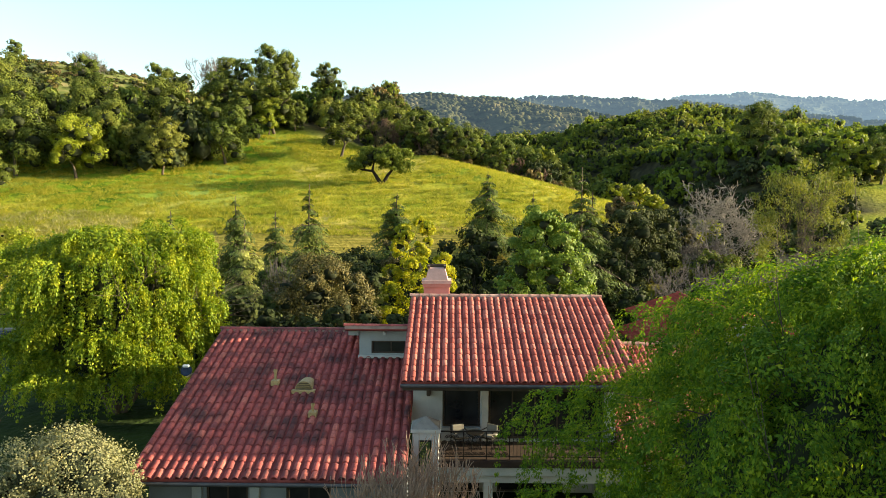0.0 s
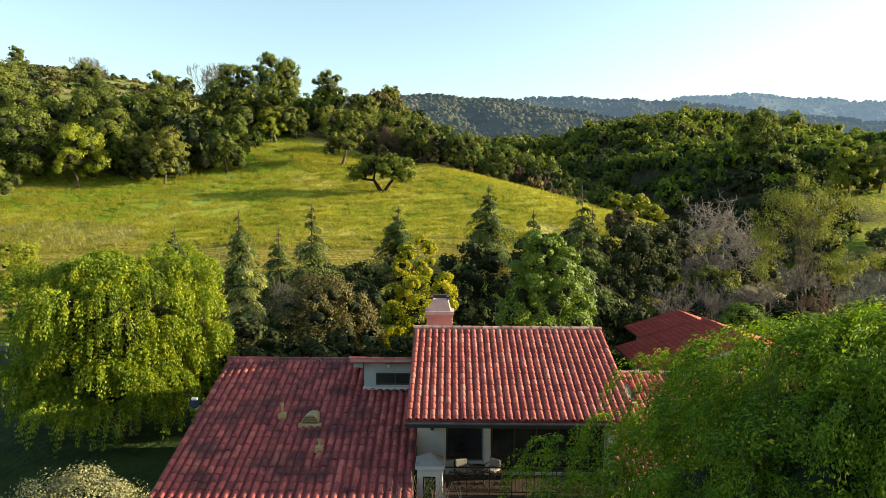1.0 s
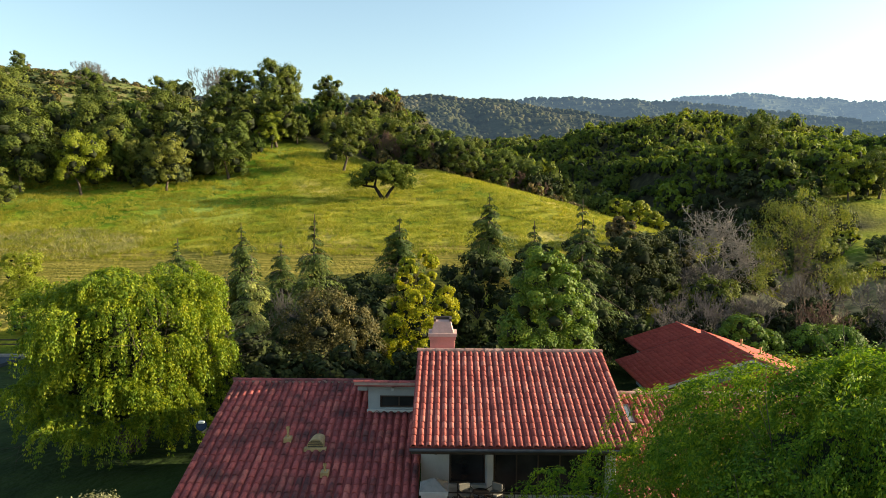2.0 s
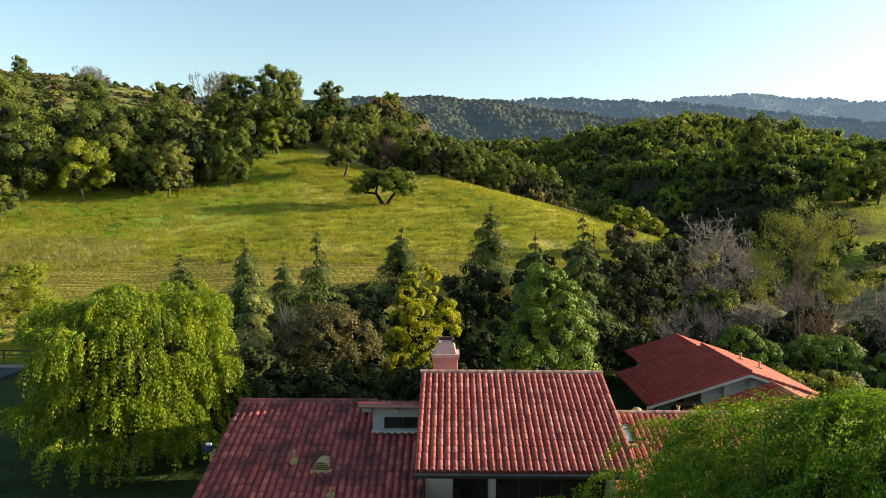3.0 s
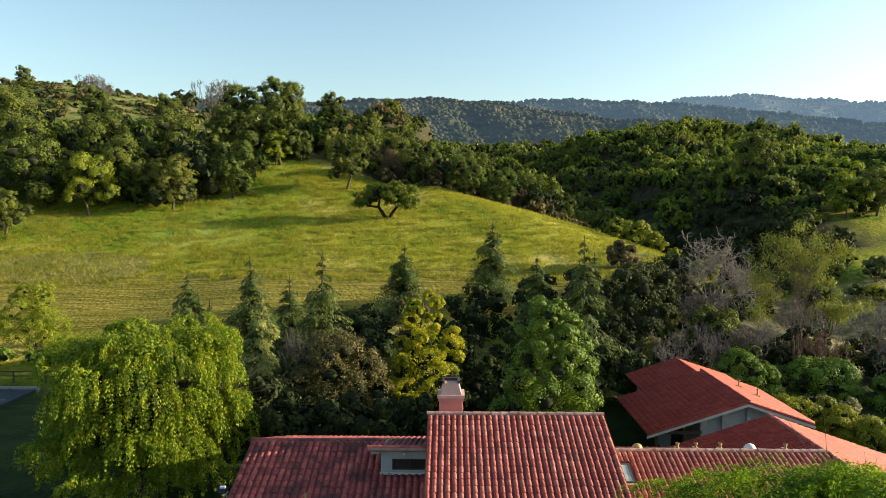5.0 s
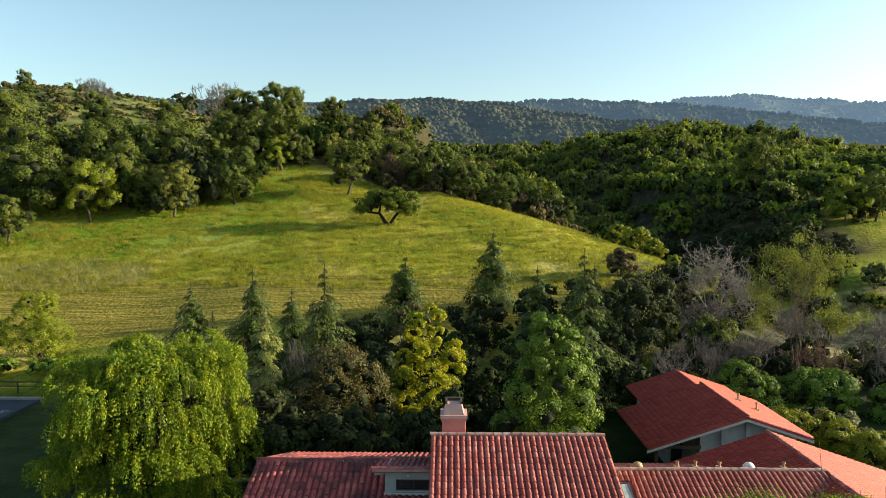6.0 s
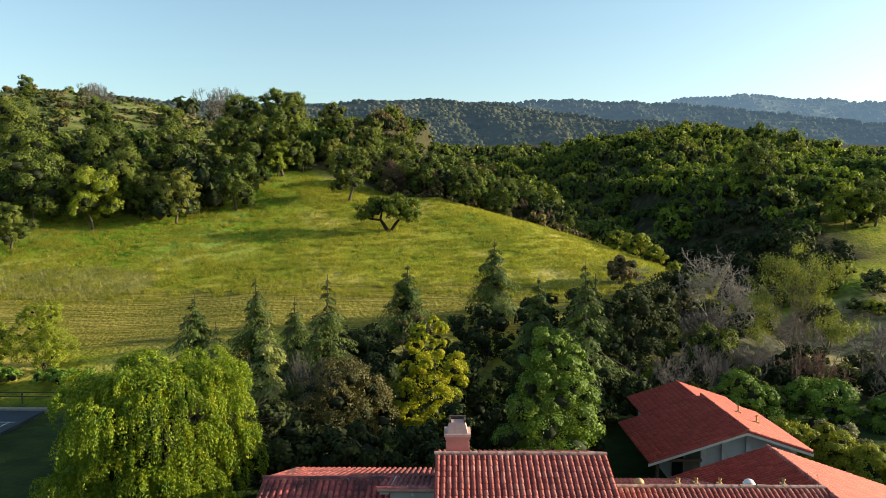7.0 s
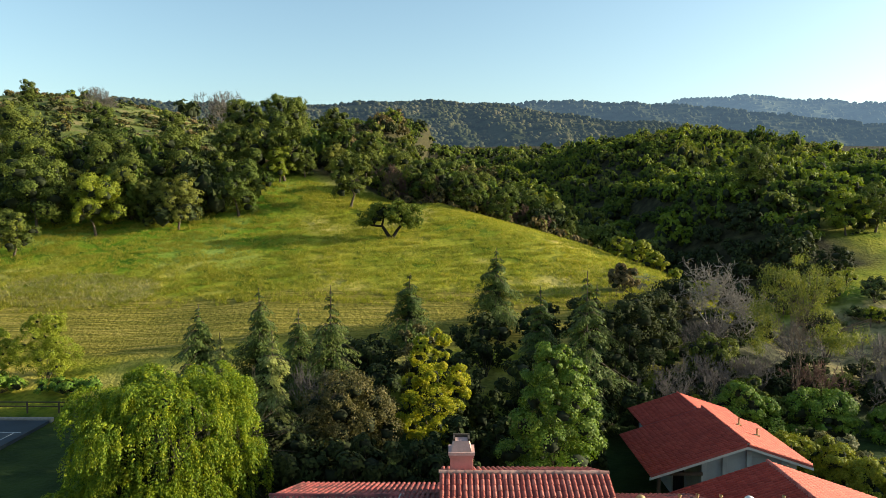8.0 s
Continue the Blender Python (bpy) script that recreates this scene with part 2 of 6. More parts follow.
def ground_material():
    m, n, l, b = shader("meadow and earth", 0.95, 0, 0.1)
    pos = n.new("ShaderNodeNewGeometry").outputs["Position"]

    def noise_at(scale, detail=5, stretch=None):
        t = n.new("ShaderNodeTexNoise")
        t.inputs["Scale"].default_value, t.inputs["Detail"].default_value = scale, detail
        src = pos
        if stretch:
            mp = n.new("ShaderNodeMapping")
            mp.inputs["Scale"].default_value = stretch
            l.new(pos, mp.inputs[0])
            src = mp.outputs[0]
        l.new(src, t.inputs["Vector"])
        return t.outputs[0]

    grass = ramp(n, l, noise_at(0.09, 6), [(0.32, (0.15, 0.21, 0.014)), (0.42, (0.27, 0.285, 0.02)), (0.53, (0.39, 0.345, 0.036)), (0.66, (0.55, 0.43, 0.12))])
    fine = noise_at(2.2, 6)
    grass = mix(n, l, "MULTIPLY", 0.75, grass, ramp(n, l, fine, [(0.32, (0.42, 0.46, 0.38)), (0.5, (0.85, 0.88, 0.8)), (0.68, (1, 1, 1))]))
    tuft = noise_at(0.55, 5, (1, 0.6, 1))
    grass = mix(n, l, "MULTIPLY", 0.6, grass, ramp(n, l, tuft, [(0.38, (0.28, 0.4, 0.25)), (0.52, (1, 1, 1))]))
    # lusher grass below the woods
    lush = n.new("ShaderNodeMapRange")
    lush.inputs[1].default_value, lush.inputs[2].default_value = 104.0, 113.0
    sx = n.new("ShaderNodeSeparateXYZ")
    l.new(pos, sx.inputs[0])
    uneven = n.new("ShaderNodeMath")
    uneven.operation = "MULTIPLY_ADD"
    uneven.inputs[1].default_value = 14.0
    l.new(noise_at(0.11, 4), uneven.inputs[0])
    l.new(sx.outputs["Y"], uneven.inputs[2])
    l.new(uneven.outputs[0], lush.inputs[0])
    west = n.new("ShaderNodeMapRange")
    west.inputs[1].default_value, west.inputs[2].default_value = -22.0, -36.0
    l.new(sx.outputs["X"], west.inputs[0])
    both_w = n.new("ShaderNodeMath")
    both_w.operation = "MULTIPLY"
    l.new(lush.outputs[0], both_w.inputs[0])
    l.new(west.outputs[0], both_w.inputs[1])
    grass = mix(n, l, "MULTIPLY", both_w.outputs[0], grass, (0.5, 0.78, 0.55))
    # mown band: stripes along the hill's foot
    xyz = n.new("ShaderNodeSeparateXYZ")
    l.new(pos, xyz.inputs[0])
    mown = ramp(n, l, noise_at(1.1, 4, (0.12, 2.6, 0.4)), [(0.36, (0.15, 0.135, 0.02)), (0.5, (0.23, 0.19, 0.028)), (0.64, (0.33, 0.26, 0.06))])
    mown = mix(n, l, "MULTIPLY", 0.6, mown, ramp(n, l, fine, [(0.35, (0.5, 0.5, 0.4)), (0.6, (1, 1, 1))]))
    wob = n.new("ShaderNodeMath")
    wob.operation = "MULTIPLY_ADD"
    wob.inputs[1].default_value = 9.0
    l.new(noise_at(0.06, 3), wob.inputs[0])
    l.new(xyz.outputs["Y"], wob.inputs[2])
    band = n.new("ShaderNodeMapRange")
    band.inputs[1].default_value, band.inputs[2].default_value, band.inputs[3].default_value, band.inputs[4].default_value = 96.0, 98.0, 1.0, 0.0
    l.new(wob.outputs[0], band.inputs[0])
    low = n.new("ShaderNodeMapRange")
    low.inputs[1].default_value, low.inputs[2].default_value = 78.0, 82.0
    l.new(wob.outputs[0], low.inputs[0])
    both = n.new("ShaderNodeMath")
    both.operation = "MULTIPLY"
    l.new(band.outputs[0], both.inputs[0])
    l.new(low.outputs[0], both.inputs[1])
    col = mix(n, l, "MIX", both.outputs[0], grass, mown)
    # bare earth round the yards
    earth = ramp(n, l, noise_at(0.5, 6), [(0.3, (0.03, 0.032, 0.018)), (0.5, (0.056, 0.055, 0.032)), (0.72, (0.13, 0.12, 0.07))])
    drygrass = ramp(n, l, noise_at(0.7, 6), [(0.35, (0.09, 0.085, 0.035)), (0.5, (0.24, 0.2, 0.09)), (0.68, (0.38, 0.31, 0.15))])
    paddock = n.new("ShaderNodeMapRange")
    paddock.inputs[1].default_value, paddock.inputs[2].default_value = 36.0, 42.0
    l.new(xyz.outputs["X"], paddock.inputs[0])
    earth = mix(n, l, "MIX", paddock.outputs[0], earth, drygrass)
    right = n.new("ShaderNodeMapRange")
    right.inputs[1].default_value, right.inputs[2].default_value = 17.0, 24.0
    l.new(xyz.outputs["X"], right.inputs[0])
    near = n.new("ShaderNodeMapRange")
    near.inputs[1].default_value, near.inputs[2].default_value, near.inputs[3].default_value, near.inputs[4].default_value = 100.0, 106.0, 1.0, 0.0
    l.new(wob.outputs[0], near.inputs[0])
    ye = n.new("ShaderNodeMath")
    ye.operation = "MULTIPLY"
    l.new(right.outputs[0], ye.inputs[0])
    l.new(near.outputs[0], ye.inputs[1])
    patchy = ramp(n, l, noise_at(0.12, 4), [(0.2, (0, 0, 0)), (0.3, (1, 1, 1))])
    yf = n.new("ShaderNodeMath")
    yf.operation = "MULTIPLY"
    l.new(ye.outputs[0], yf.inputs[0])
    l.new(patchy, yf.inputs[1])
    col = mix(n, l, "MIX", yf.outputs[0], col, earth)
    # lawn and mulch close to the house, coloured dark for the shade there
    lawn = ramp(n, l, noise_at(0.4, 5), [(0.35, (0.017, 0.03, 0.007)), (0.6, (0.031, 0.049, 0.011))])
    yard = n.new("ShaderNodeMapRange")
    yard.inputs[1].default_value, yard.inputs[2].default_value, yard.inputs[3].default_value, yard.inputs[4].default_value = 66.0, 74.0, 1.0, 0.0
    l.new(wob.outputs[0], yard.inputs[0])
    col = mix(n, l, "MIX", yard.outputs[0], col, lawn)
    # leaf litter of the woods beyond the meadow
    litter = ramp(n, l, noise_at(0.5, 6), [(0.35, (0.022, 0.02, 0.01)), (0.55, (0.045, 0.04, 0.018)), (0.75, (0.085, 0.075, 0.03))])

    def beyond(axis_out, a, c):
        mr = n.new("ShaderNodeMapRange")
        mr.inputs[1].default_value, mr.inputs[2].default_value = a, c
        l.new(axis_out, mr.inputs[0])
        return mr.outputs[0]

    def calc(op, p, s):
        mt = n.new("ShaderNodeMath")
        mt.operation = op
        l.new(p, mt.inputs[0])
        l.new(s, mt.inputs[1])
        return mt.outputs[0]

    deep = calc("MAXIMUM", calc("MULTIPLY", beyond(wob.outputs[0], 146.0, 152.0), beyond(xyz.outputs["X"], 84.0, 76.0)), beyond(wob.outputs[0], 190.0, 200.0))
    left_side = calc("MULTIPLY", beyond(xyz.outputs["X"], -41.0, -48.0), beyond(wob.outputs[0], 124.0, 128.0))
    right_side = calc("MULTIPLY", calc("MULTIPLY", beyond(xyz.outputs["X"], 36.0, 41.0), beyond(xyz.outputs["X"], 72.0, 64.0)), beyond(wob.outputs[0], 112.0, 118.0))
    col = mix(n, l, "MIX", calc("MAXIMUM", calc("MAXIMUM", deep, left_side), right_side), col, litter)
    # open scrubby grass over the upper hillside
    scrubby_ground = ramp(n, l, noise_at(0.16, 6), [(0.32, (0.045, 0.06, 0.016)), (0.5, (0.12, 0.14, 0.035)), (0.66, (0.22, 0.18, 0.085))])
    upper = calc("MULTIPLY", beyond(xyz.outputs["X"], -30.0, -40.0), beyond(wob.outputs[0], 160.0, 168.0))
    col = mix(n, l, "MIX", upper, col, scrubby_ground)
    l.new(col, b.inputs["Base Color"])
    bump(n, l, b, fine, 0.9, 0.25)
    return m


M_GROUND = ground_material()


def far_material(name, stops, haze_tint, haze_glow):
    """Distant wooded slopes; their haze is painted on as a bluish emission."""
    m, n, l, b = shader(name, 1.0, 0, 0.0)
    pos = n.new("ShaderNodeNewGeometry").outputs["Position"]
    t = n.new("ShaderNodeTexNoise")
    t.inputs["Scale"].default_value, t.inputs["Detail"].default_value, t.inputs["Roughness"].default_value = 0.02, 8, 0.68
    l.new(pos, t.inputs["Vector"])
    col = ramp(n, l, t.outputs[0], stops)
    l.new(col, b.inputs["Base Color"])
    b.inputs["Emission Color"].default_value = (*haze_tint, 1)
    b.inputs["Emission Strength"].default_value = haze_glow
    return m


# Haze is put into base colour and emission, paler and bluer with distance.
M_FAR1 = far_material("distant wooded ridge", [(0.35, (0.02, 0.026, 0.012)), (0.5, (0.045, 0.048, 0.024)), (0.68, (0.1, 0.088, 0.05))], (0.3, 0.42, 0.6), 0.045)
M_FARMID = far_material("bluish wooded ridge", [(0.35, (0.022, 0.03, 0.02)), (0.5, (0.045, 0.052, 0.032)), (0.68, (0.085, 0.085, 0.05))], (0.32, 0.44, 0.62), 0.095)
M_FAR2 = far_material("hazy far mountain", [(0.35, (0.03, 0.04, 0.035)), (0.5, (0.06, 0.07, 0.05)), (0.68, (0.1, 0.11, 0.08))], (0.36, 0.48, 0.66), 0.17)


# ---- mesh helpers ----
def raw_mesh(name, verts, faces, k):
    """A mesh from arrays: verts (n, 3) and faces (m, k)."""
    me = bpy.data.meshes.new(name)
    verts, faces = np.asarray(verts, np.float32), np.asarray(faces, np.int32)
    me.vertices.add(len(verts))
    me.vertices.foreach_set("co", verts.ravel())
    me.loops.add(faces.size)
    me.loops.foreach_set("vertex_index", faces.ravel())
    me.polygons.add(len(faces))
    me.polygons.foreach_set("loop_start", np.arange(0, faces.size, k, dtype=np.int32))
    me.update(calc_edges=True)
    return me


def mesh_part(name, me, material, parent=None, label="", smooth=False):
    if material and not me.materials:
        me.materials.append(material)
    if smooth:
        me.polygons.foreach_set("use_smooth", np.ones(len(me.polygons), bool))
    ob = new(name, me)
    ob.parent = parent
    return tagged(ob, label)


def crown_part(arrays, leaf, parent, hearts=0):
    """A crown: its leaves, and the shade-dark solid blocks inside (the last faces)."""
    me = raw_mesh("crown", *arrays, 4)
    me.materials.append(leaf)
    me.materials.append(M_INNERSHADE)
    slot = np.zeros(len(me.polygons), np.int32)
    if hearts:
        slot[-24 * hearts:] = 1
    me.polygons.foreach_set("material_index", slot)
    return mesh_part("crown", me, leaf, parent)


def part(name, bm, material, parent=None, label="", smooth=False):
    """Links a bmesh as one mesh object under a thing or a part."""
    me = bpy.data.meshes.new(name)
    bm.to_mesh(me)
    bm.free()
    return mesh_part(name, me, material, parent, label, smooth)


def thing(name, place, label, category, group="", kind="", turn=0):
    ob = new(name)
    ob.matrix_world = pose(*place, 0, 0, turn)
    ob.empty_display_size = 0.3
    return tagged(ob, label, category, group, kind)


def box(bm, x0, x1, y0, y1, z0, z1, bevel=0.0, m=None):
    vs = [bm.verts.new((x, y, z)) for z in (z0, z1) for y in (y0, y1) for x in (x0, x1)]
    fs = [bm.faces.new([vs[i] for i in q]) for q in ((0, 2, 3, 1), (4, 5, 7, 6), (0, 1, 5, 4), (2, 6, 7, 3), (0, 4, 6, 2), (1, 3, 7, 5))]
    if bevel:
        es = {e for f in fs for e in f.edges}
        r = bmesh.ops.bevel(bm, geom=list(es), offset=bevel, segments=1, affect="EDGES")
        vs = list({v for f in r["faces"] for v in f.verts} | {v for v in vs if v.is_valid})
    if m is not None:
        bmesh.ops.transform(bm, matrix=m, verts=[v for v in vs if v.is_valid])
    return vs


def boxed(name, dims, material, parent=None, label="", bevel=0.01):
    bm = bmesh.new()
    box(bm, *dims, bevel)
    return part(name, bm, material, parent, label)


def prism(bm, outline, a, b):
    """A solid between two copies of an outline: a and b map (u, v) to points."""
    lo, hi = [bm.verts.new(a(*p)) for p in outline], [bm.verts.new(b(*p)) for p in outline]
    bm.faces.new(lo[::-1])
    bm.faces.new(hi)
    for i in range(len(lo)):
        j = (i + 1) % len(lo)
        bm.faces.new((lo[i], lo[j], hi[j], hi[i]))


def tube_arrays(a, b, ra, rb, sides=5):
    """Tapered tubes between the points a and b (n, 3): verts and quads."""
    a, b, ra, rb = np.asarray(a, float), np.asarray(b, float), np.asarray(ra, float), np.asarray(rb, float)
    d = b - a
    d /= np.linalg.norm(d, axis=1, keepdims=True) + 1e-9
    up = np.where(np.abs(d[:, 2:3]) > 0.9, np.array([[1.0, 0, 0]]), np.array([[0, 0, 1.0]]))
    s = np.cross(d, up)
    s /= np.linalg.norm(s, axis=1, keepdims=True) + 1e-9
    u = np.cross(s, d)
    ang = np.linspace(0, 2 * np.pi, sides, endpoint=False)
    ring = s[:, None] * np.cos(ang)[None, :, None] + u[:, None] * np.sin(ang)[None, :, None]
    v = np.concatenate([a[:, None] + ring * ra[:, None, None], b[:, None] + ring * rb[:, None, None]], 1)
    i = np.arange(sides)
    j = (i + 1) % sides
    q = np.stack([i, j, j + sides, i + sides], 1)
    f = q[None] + (np.arange(len(a)) * 2 * sides)[:, None, None]
    return v.reshape(-1, 3), f.reshape(-1, 4)


def unit(v):
    return v / (np.linalg.norm(v, axis=-1, keepdims=True) + 1e-9)


def leaf_arrays(p, nrm, length, width, r, droop=0.0):
    """Leaves as small rhombs at p, facing nrm."""
    n = len(p)
    nrm = unit(nrm)
    d = r.normal(size=(n, 3))
    d[:, 2] -= droop * 2
    d = unit(d - (d * nrm).sum(1, keepdims=True) * nrm)
    s = np.cross(nrm, d)
    ln = (length * r.uniform(0.6, 1.3, n))[:, None]
    wd = (width * r.uniform(0.7, 1.3, n))[:, None]
    v = np.stack([p - d * ln / 2, p + s * wd / 2 + d * ln * 0.05, p + d * ln / 2, p - s * wd / 2 + d * ln * 0.05], 1)
    return v.reshape(-1, 3), np.arange(4 * n).reshape(-1, 4)


def joined(sets):
    vs, fs, o = [], [], 0
    for v, f in sets:
        vs.append(v)
        fs.append(f + o)
        o += len(v)
    return np.concatenate(vs), np.concatenate(fs)


def ball(r, n):
    return unit(r.normal(size=(n, 3)))


# ---- ground ----
def smooth_step(x, a, b):
    t = np.clip((x - a) / (b - a), 0, 1)
    return t * t * (3 - 2 * t)


def soft_min(a, b, k):
    h = np.clip(0.5 + 0.5 * (b - a) / k, 0, 1)
    return b * (1 - h) + a * h - k * h * (1 - h)


def height(x, y):
    """The lie of the land: house terrace, meadow hill, wooded hills."""
    x, y = np.asarray(x, float), np.asarray(y, float)
    late = 4.5 * smooth_step(-x, 22, 40) * (1 - smooth_step(y, 86, 108))
    d = np.maximum(y - 58 - late, 0)
    rise = 0.232 * d + 0.00038 * d * d
    rise = rise * smooth_step(y - late, 52, 72)
    cap = 20.3 - 0.34 * np.maximum(x + 3, 0) - 0.17 * np.maximum(y - 120, 0) * smooth_step(x, -22, -8)
    cap = cap + 3.8 * smooth_step(-x, 16, 32) * (1 - smooth_step(-x, 36, 52)) * smooth_step(y, 122, 150) * (1 - smooth_step(y, 156, 190))
    cap = np.maximum(cap, 0)
    m = soft_min(rise, cap, 3.0)
    m = np.maximum(m, 0) * (1 - smooth_step(x - 0.12 * (y - 80), 26, 46))
    right = np.maximum(0.19 * (y - 71) + 0.03 * (x - 45), 0) * smooth_step(x, 37, 58)
    right = np.minimum(right, 14) * (1 - smooth_step(y, 150, 230))
    back = 0.1 * np.maximum(y - 120, 0) + 0.05 * np.maximum(y - 250, 0)
    back = np.minimum(back, 75)
    knoll = 28 * np.exp(-(((x - 105) / 78) ** 2) - ((y - 300) / 125) ** 2)
    left = 25 * np.exp(-(((x + 130) / 70) ** 2) - ((y - 230) / 80) ** 2)
    shoulder = 13 * np.exp(-(((x + 15) / 38) ** 2) - ((y - 265) / 45) ** 2)
    away = smooth_step(np.hypot(x, y - 40), 120, 200)
    roll = 0.15 * np.sin(x * 0.09 + 1.3) * np.sin(y * 0.07) * smooth_step(y, 66, 90) + 1.5 * away * np.sin(x * 0.021) * np.cos(y * 0.027)
    behind = -0.03 * np.maximum(-y, 0)
    return m + right + back + knoll + left + shoulder + roll + behind


def axis(core0, core1, step, reach):
    inner = np.arange(core0, core1 + 0.1, step)
    out, s, p = [], step, core1
    while p < reach:
        s *= 1.12
        p += s
        out.append(p)
    neg, s, p = [], step, core0
    while p > -reach:
        s *= 1.12
        p -= s
        neg.append(p)
    return np.concatenate([neg[::-1], inner, out])


def build_ground():
    xs, ys = axis(-150, 170, 2.0, 4200), axis(-40, 330, 2.0, 4200)
    gx, gy = np.meshgrid(xs, ys)
    gz = height(gx, gy) + rng.normal(0, 0.05, gx.shape) * smooth_step(gy, 60, 75)
    v = np.stack([gx, gy, gz], -1).reshape(-1, 3)
    nx, ny = len(xs), len(ys)
    i, j = np.meshgrid(np.arange(nx - 1), np.arange(ny - 1))
    a = (j * nx + i).ravel()
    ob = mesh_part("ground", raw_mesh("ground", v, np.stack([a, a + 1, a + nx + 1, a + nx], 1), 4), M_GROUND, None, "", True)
    tagged(ob, "grassy meadow hill with a mown lower band and yard earth", "ground", "", "structure")


build_ground()


def canopy_form():
    bm = bmesh.new()
    bmesh.ops.create_icosphere(bm, subdivisions=1, radius=1)
    v = np.array([tuple(p.co) for p in bm.verts])
    f = np.array([[p.index for p in face.verts] for face in bm.faces])
    bm.free()
    return v, f


def build_ridge(name, label, material, dist, az0, az1, profile, depth, bumpy, seed, crowns):
    """A far mountain: a long slope with a wooded, uneven skyline."""
    r = np.random.default_rng(seed)
    cols, rows = 320, 40
    az = np.radians(np.linspace(az0, az1, cols))
    top = profile(np.degrees(az))
    k = np.linspace(0, 1, rows)[:, None]
    d = dist - depth * (1 - k) + 0 * az
    spur = 1 + 0.16 * np.sin(az * 38 + 5 * k) * (1 - k) + 0.09 * np.sin(az * 91 + 2.0 + 9 * k) * (1 - k)
    z = 18 + (top * np.cos(az) * dist) * (k ** 0.85) * spur
    v = np.stack([d * np.sin(az), d * np.cos(az), z], -1)
    i, j = np.meshgrid(np.arange(cols - 1), np.arange(rows - 1))
    a = (j * cols + i).ravel()
    quads = np.stack([a, a + 1, a + cols + 1, a + cols], 1)
    sets = [(v.reshape(-1, 3), np.concatenate([quads[:, [0, 1, 2]], quads[:, [0, 2, 3]]]))]
    # the canopies of its woods
    form_v, form_f = canopy_form()
    pi = np.concatenate([r.integers(2, rows, crowns), np.full(crowns // 6, rows - 1)])
    pj = r.integers(0, cols, len(pi))
    size = bumpy * r.uniform(0.55, 1.3, len(pi))
    at_p = v[pi, pj] + r.normal(0, bumpy, (len(pi), 3)) * np.array([1, 1, 0.15])
    cv = at_p[:, None] + form_v[None] * size[:, None, None] * r.uniform(0.75, 1.2, (len(pi), len(form_v), 1)) * np.array([1, 1, 0.9])
    cf = form_f[None] + (np.arange(len(pi)) * len(form_v))[:, None, None]
    sets.append((cv.reshape(-1, 3), cf.reshape(-1, 3)))
    ob = mesh_part(name, raw_mesh(name, *joined(sets), 3), material, None, "", False)
    tagged(ob, label, "mountain", "", "structure")


def ridge_near(a):
    return 0.141 + 0.006 * np.exp(-(((a + 3) / 6) ** 2)) + 0.01 * np.exp(-(((a + 27) / 7) ** 2)) - 0.024 * smooth_step(a, 2, 15) - 0.05 * smooth_step(a, 15, 34) - 0.0015 * np.sin(a * 1.1)


def ridge_middle(a):
    return 0.143 + 0.004 * np.exp(-(((a - 9) / 3) ** 2)) - 0.03 * smooth_step(a, 15, 34) - 0.02 * smooth_step(-a, 0, 20) - 0.001 * np.sin(a * 1.7)


def ridge_far(a):
    return 0.137 + 0.016 * np.exp(-(((a - 22) / 6.0) ** 2)) + 0.007 * np.exp(-(((a - 33) / 6) ** 2)) - 0.03 * smooth_step(-a, 5, 30) - 0.0015 * np.sin(a * 1.3)


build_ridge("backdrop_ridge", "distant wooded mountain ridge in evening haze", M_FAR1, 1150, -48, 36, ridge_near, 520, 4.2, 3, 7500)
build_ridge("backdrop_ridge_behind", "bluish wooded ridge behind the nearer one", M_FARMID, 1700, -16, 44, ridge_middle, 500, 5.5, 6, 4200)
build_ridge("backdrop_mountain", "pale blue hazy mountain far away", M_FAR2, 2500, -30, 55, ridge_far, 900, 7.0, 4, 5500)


# ---- plants ----
def limb_arrays(r, start, heading, length, radius, depth, spread=0.6, lift=0.15, split=3, sides=5, wobble=0.25, ends=None, rmin=0.0):
    """A branching tree of tapered limbs: tube arrays, and the tips in ends."""
    out_a, out_b, out_ra, out_rb = [], [], [], []

    def grow(p, d, ln, rad, lvl):
        steps = 3 if lvl < depth else 2
        for s in range(steps):
            d = unit(d + r.normal(0, wobble, 3) + np.array([0, 0, lift * 0.4]))
            q = p + d * ln / steps
            r2 = rad * (0.82 if s < steps - 1 else 0.7)
            out_a.append(p), out_b.append(q), out_ra.append(rad), out_rb.append(r2)
            p, rad = q, r2
            if lvl >= 1 and lvl < depth and s < steps - 1 and r.random() < 0.5:
                side = unit(d + r.normal(0, spread * 1.2, 3))
                grow(p, side, ln * 0.55, rad * 0.6, lvl + 1)
        if lvl >= depth:
            if ends is not None:
                ends.append((p, d))
            return
        for _ in range(split if r.random() < 0.6 else split - 1):
            nd = unit(d + r.normal(0, spread, 3) + np.array([0, 0, lift]))
            grow(p, nd, ln * r.uniform(0.6, 0.8), rad * 0.72, lvl + 1)

    grow(np.array(start, float), unit(np.array(heading, float)), length, radius, 0)
    return tube_arrays(out_a, out_b, np.maximum(out_ra, rmin), np.maximum(out_rb, rmin), sides)


def block_form():
    """A rounded block of 24 quads."""
    bm = bmesh.new()
    bmesh.ops.create_cube(bm, size=2)
    bmesh.ops.subdivide_edges(bm, edges=list(bm.edges), cuts=1, use_grid_fill=True)
    v = unit(np.array([tuple(p.co) for p in bm.verts]))
    f = np.array([[p.index for p in face.verts] for face in bm.faces])
    bm.free()
    return v, f


